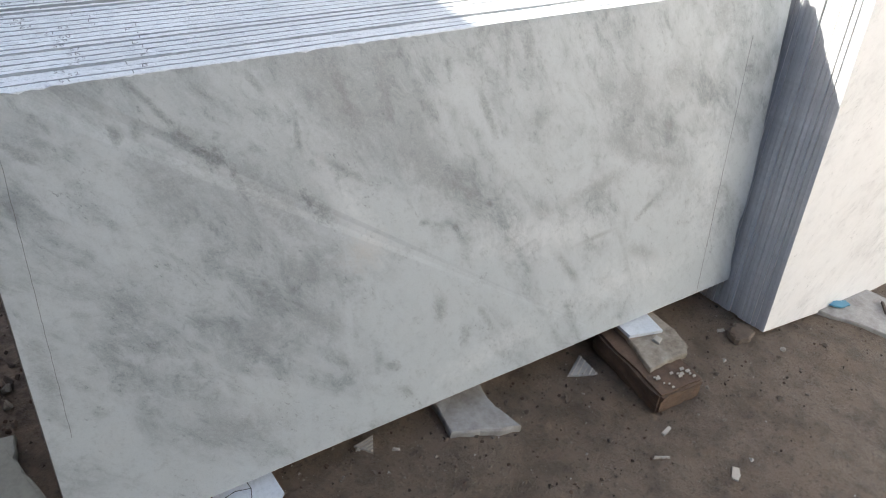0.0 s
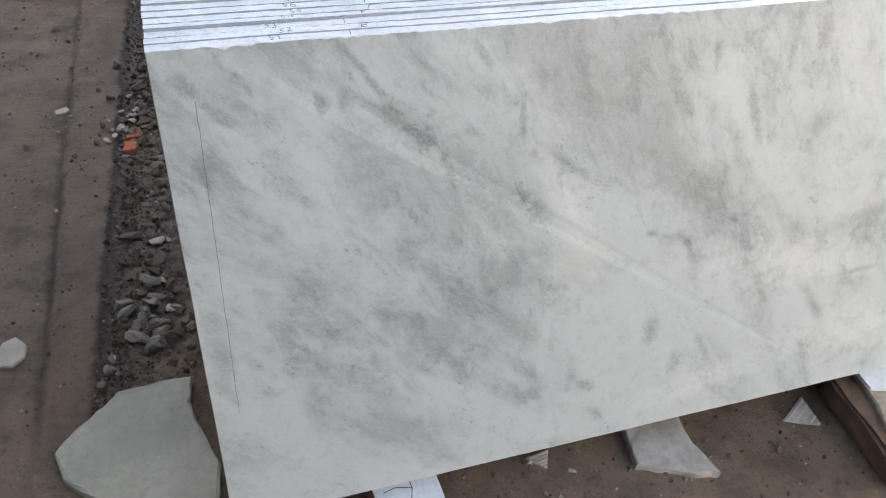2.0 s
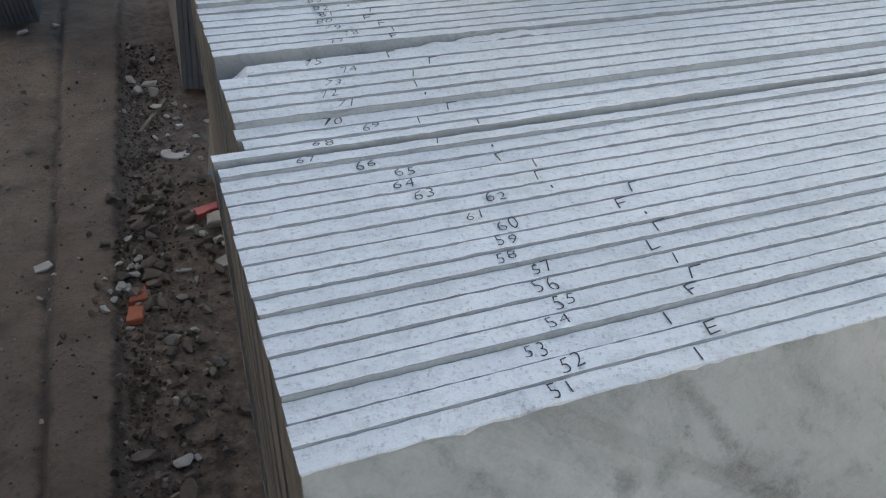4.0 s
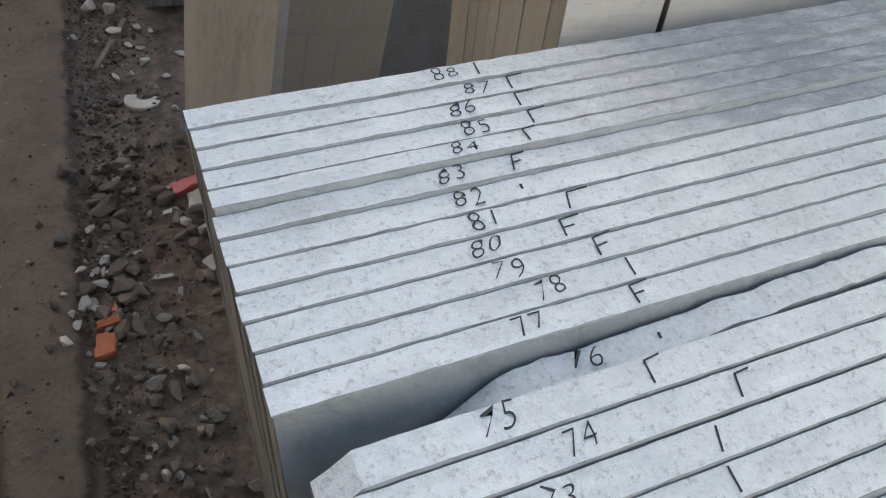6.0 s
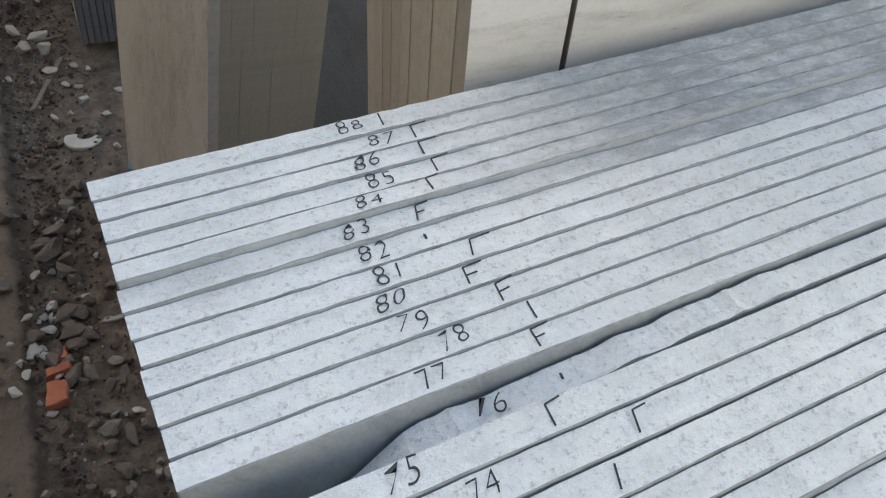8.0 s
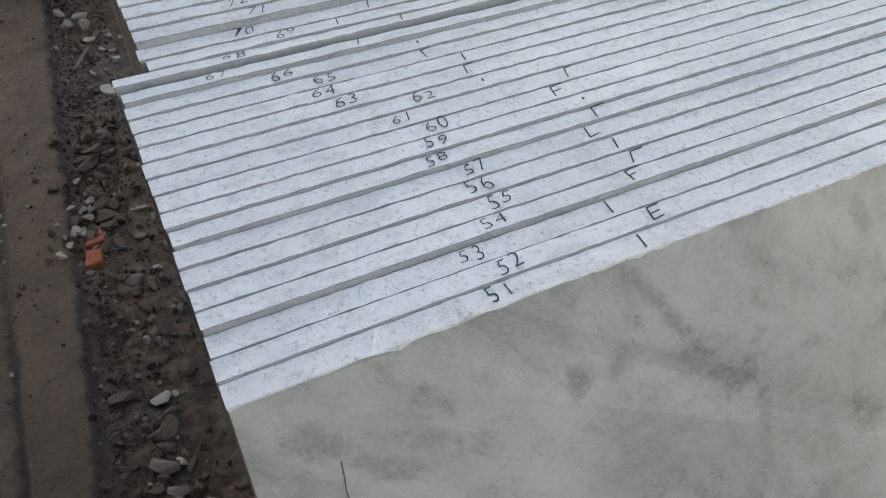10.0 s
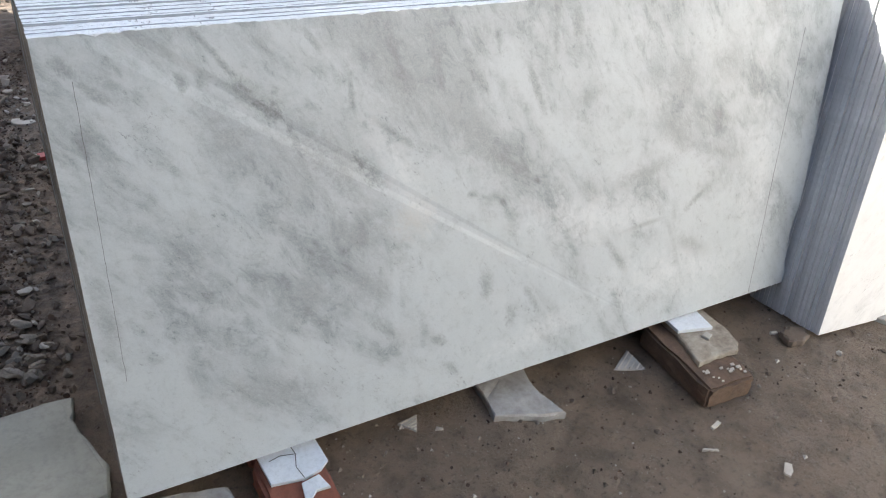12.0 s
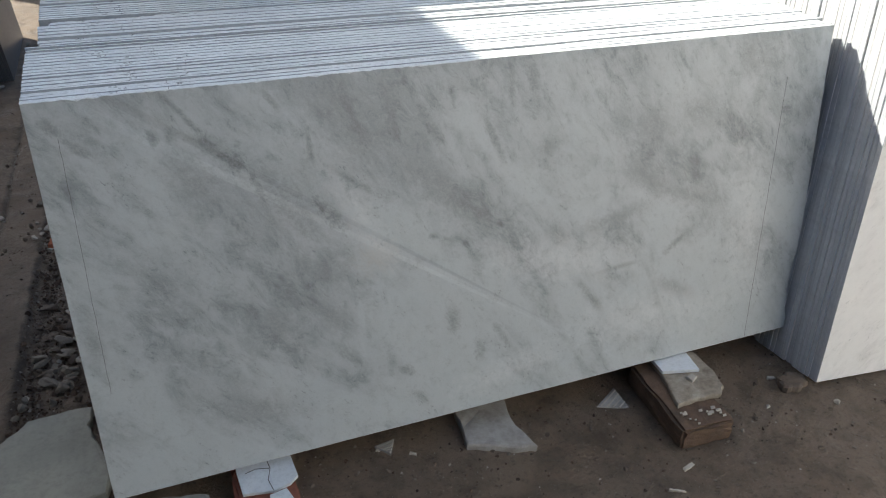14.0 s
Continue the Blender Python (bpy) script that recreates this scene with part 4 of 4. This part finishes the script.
for x, y, w, d, turn in ((1.584, -0.509, 0.045, 0.013, 12), (1.647, -0.724, 0.05, 0.022, 35), (1.494, -0.575, 0.05, 0.008, -30), (2.10, -0.28, 0.03, 0.012, -20), (-0.437, 1.752, 0.055, 0.032, 24),
                         (0.0, 1.84, 0.045, 0.014, 10), (-0.05, 1.62, 0.05, 0.012, -8), (0.075, 1.64, 0.06, 0.045, 30)):
    c, s = math.cos(radians(turn)), math.sin(radians(turn))
    lay("chip", [(x + a * w * c - b * d * s, y + a * w * s + b * d * c) for a, b in ((-0.5, -0.5), (0.1, -0.62), (0.5, -0.4), (0.45, 0.5), (-0.4, 0.45))], 0.010, PALE_STONE,
        "flat pale splinter of marble on the mud", "chip", None, (0, 0), int(x * 90), 0.002, 0.002, "flat pale splinters")
for pts in ([(-0.222, 1.425), (-0.176, 1.430), (-0.170, 1.478), (-0.190, 1.492), (-0.214, 1.488)], [(-0.212, 1.500), (-0.158, 1.506), (-0.156, 1.528), (-0.208, 1.522)],
            [(-0.178, 1.538), (-0.160, 1.540), (-0.158, 1.572)]):
    lay("brick_bit", pts, 0.022, ORANGE, "bright orange broken piece of brick", "brick piece", None, (0, 0), int(pts[0][1] * 90), 0.003, 0.003, "orange brick pieces")
lay("marble_piece", [(-0.548, 0.50), (-0.515, 0.493), (-0.485, 0.52), (-0.482, 0.562), (-0.512, 0.600), (-0.545, 0.585), (-0.555, 0.54)], 0.014, PALE_STONE,
    "eight-sided pale marble piece on the lane", "marble piece", seed=21, wear=0.002)
arc = [(0.0 + 0.055 * math.cos(radians(a)), 2.31 + 0.05 * math.sin(radians(a))) for a in range(150, 331, 20)]
arc += [(0.012 + 0.030 * math.cos(radians(a)), 2.322 + 0.022 * math.sin(radians(a))) for a in range(330, 149, -30)]
lay("shell_piece", arc, 0.018, PALE_STONE, "white crescent-shaped broken piece in the rubble", "shard", seed=22, wear=0.004)
lay("stick", [(-0.122, 2.486), (-0.105, 2.492), (0.012, 2.735), (-0.002, 2.742)], 0.012, WOOD, "thin dry wooden stick on the ground", "stick", seed=23, wear=0.002)
lay("stick", [(-0.06, 2.86), (0.05, 2.87), (0.05, 2.882), (-0.06, 2.872)], 0.010, WOOD, "thin dry wooden stick on the ground", "stick", seed=24, wear=0.002)
lay("plastic_scrap", [(0.09, 2.14), (0.125, 2.145), (0.13, 2.19), (0.098, 2.195)], 0.008, BLUE, "pale blue plastic scrap in the rubble", "scrap", seed=25, wear=0.002)
lay("marble_piece", [(0.045, 1.815), (0.095, 1.820), (0.118, 1.850), (0.092, 1.885), (0.050, 1.872)], 0.030, PALE_STONE, "chunky pale marble piece against the stack", "marble piece", seed=27, wear=0.008, ragged=0.004)
lay("wrapper", [(0.015, 1.885), (0.10, 1.91), (0.095, 1.95), (0.012, 1.928)], 0.022, REDWRAP, "crumpled red wrapper by the stack", "wrapper", seed=26, wear=0.006, ragged=0.004)

# loose clods of earth: too many to count
cv, cf = [], []
shape = rock(41, 0.7, 0.4, 1)
base_v, base_f = [v.co.copy() for v in shape.verts], [[v.index for v in f.verts] for f in shape.faces]
shape.free()
for k in range(2500):
    if k % 12:
        y = rr.uniform(0.25, 3.3)
        x = lane_in(y) + abs(rr.gauss(0.06, 0.10)) if rr.random() < 0.93 else rr.uniform(-0.9, -0.3)
    else:
        x, y = rr.uniform(0.45, 3.0), -0.12 - abs(rr.gauss(0.0, 0.30))
    s = rr.uniform(0.004, 0.013) * (1.9 if rr.random() < 0.15 and k % 12 else 1)
    turn = Euler((rr.uniform(0, 6), rr.uniform(0, 6), rr.uniform(0, 6))).to_matrix()
    o = len(cv)
    z = ground_z(x, y) + s * 0.15
    cv += [tuple(Vector((x, y, z)) + turn @ (p * s * 1.5)) for p in base_v]
    cf += [[o + q for q in f] for f in base_f]
me = bpy.data.meshes.new("clods")
me.from_pydata(cv, [], cf)
clod_mat = Mat("clod_earth", 0.95)
one = clod_mat.t.nodes.new("ShaderNodeNewGeometry").outputs["Random Per Island"]
clod_mat.color(clod_mat.ramp(one, (0.0, (0.045, 0.029, 0.021)), (0.7, (0.125, 0.084, 0.060)), (0.9, (0.18, 0.14, 0.11)), (1.0, (0.36, 0.33, 0.29))))
me.materials.append(clod_mat.m)
tagged(new("clods", me), "small clods of dark earth scattered over the mud", "clods", kind="stuff")

# fine grit: too much to count
bits = []
for k in range(2600):
    if k % 4:
        x, y = rr.uniform(-0.9, 0.1), rr.uniform(0.2, 3.2)
        if rr.random() < 0.55:
            x = lane_in(y) + abs(rr.gauss(0.05, 0.09))
    else:
        x, y = rr.uniform(0.3, 3.2), -0.1 - abs(rr.gauss(0.2, 0.3))
    bits.append((x, y, rr.uniform(0.0018, 0.0065) * (1.8 if rr.random() < 0.06 else 1)))
gv, gf = [], []
for x, y, s in bits:
    z = ground_z(x, y)
    o = len(gv)
    gv += [(x - s, y - s * 0.6, z - 0.001), (x + s * 0.8, y - s * 0.5, z - 0.001), (x + s * rr.uniform(-0.3, 0.3), y + s, z - 0.001), (x, y, z + s * 0.9)]
    gf += [(o, o + 1, o + 3), (o + 1, o + 2, o + 3), (o + 2, o, o + 3)]
grit_mat = Mat("grit", 0.9)
island = grit_mat.t.nodes.new("ShaderNodeNewGeometry").outputs["Random Per Island"]
grit_mat.color(grit_mat.ramp(island, (0.0, (0.05, 0.038, 0.028)), (0.50, (0.12, 0.092, 0.068)), (0.78, (0.25, 0.215, 0.175)), (1.0, (0.5, 0.47, 0.43))))
me = bpy.data.meshes.new("grit")
me.from_pydata(gv, [], gf)
me.materials.append(grit_mat.m)
tagged(new("grit", me), "fine brown and pale grit scattered over the mud", "grit", kind="stuff")
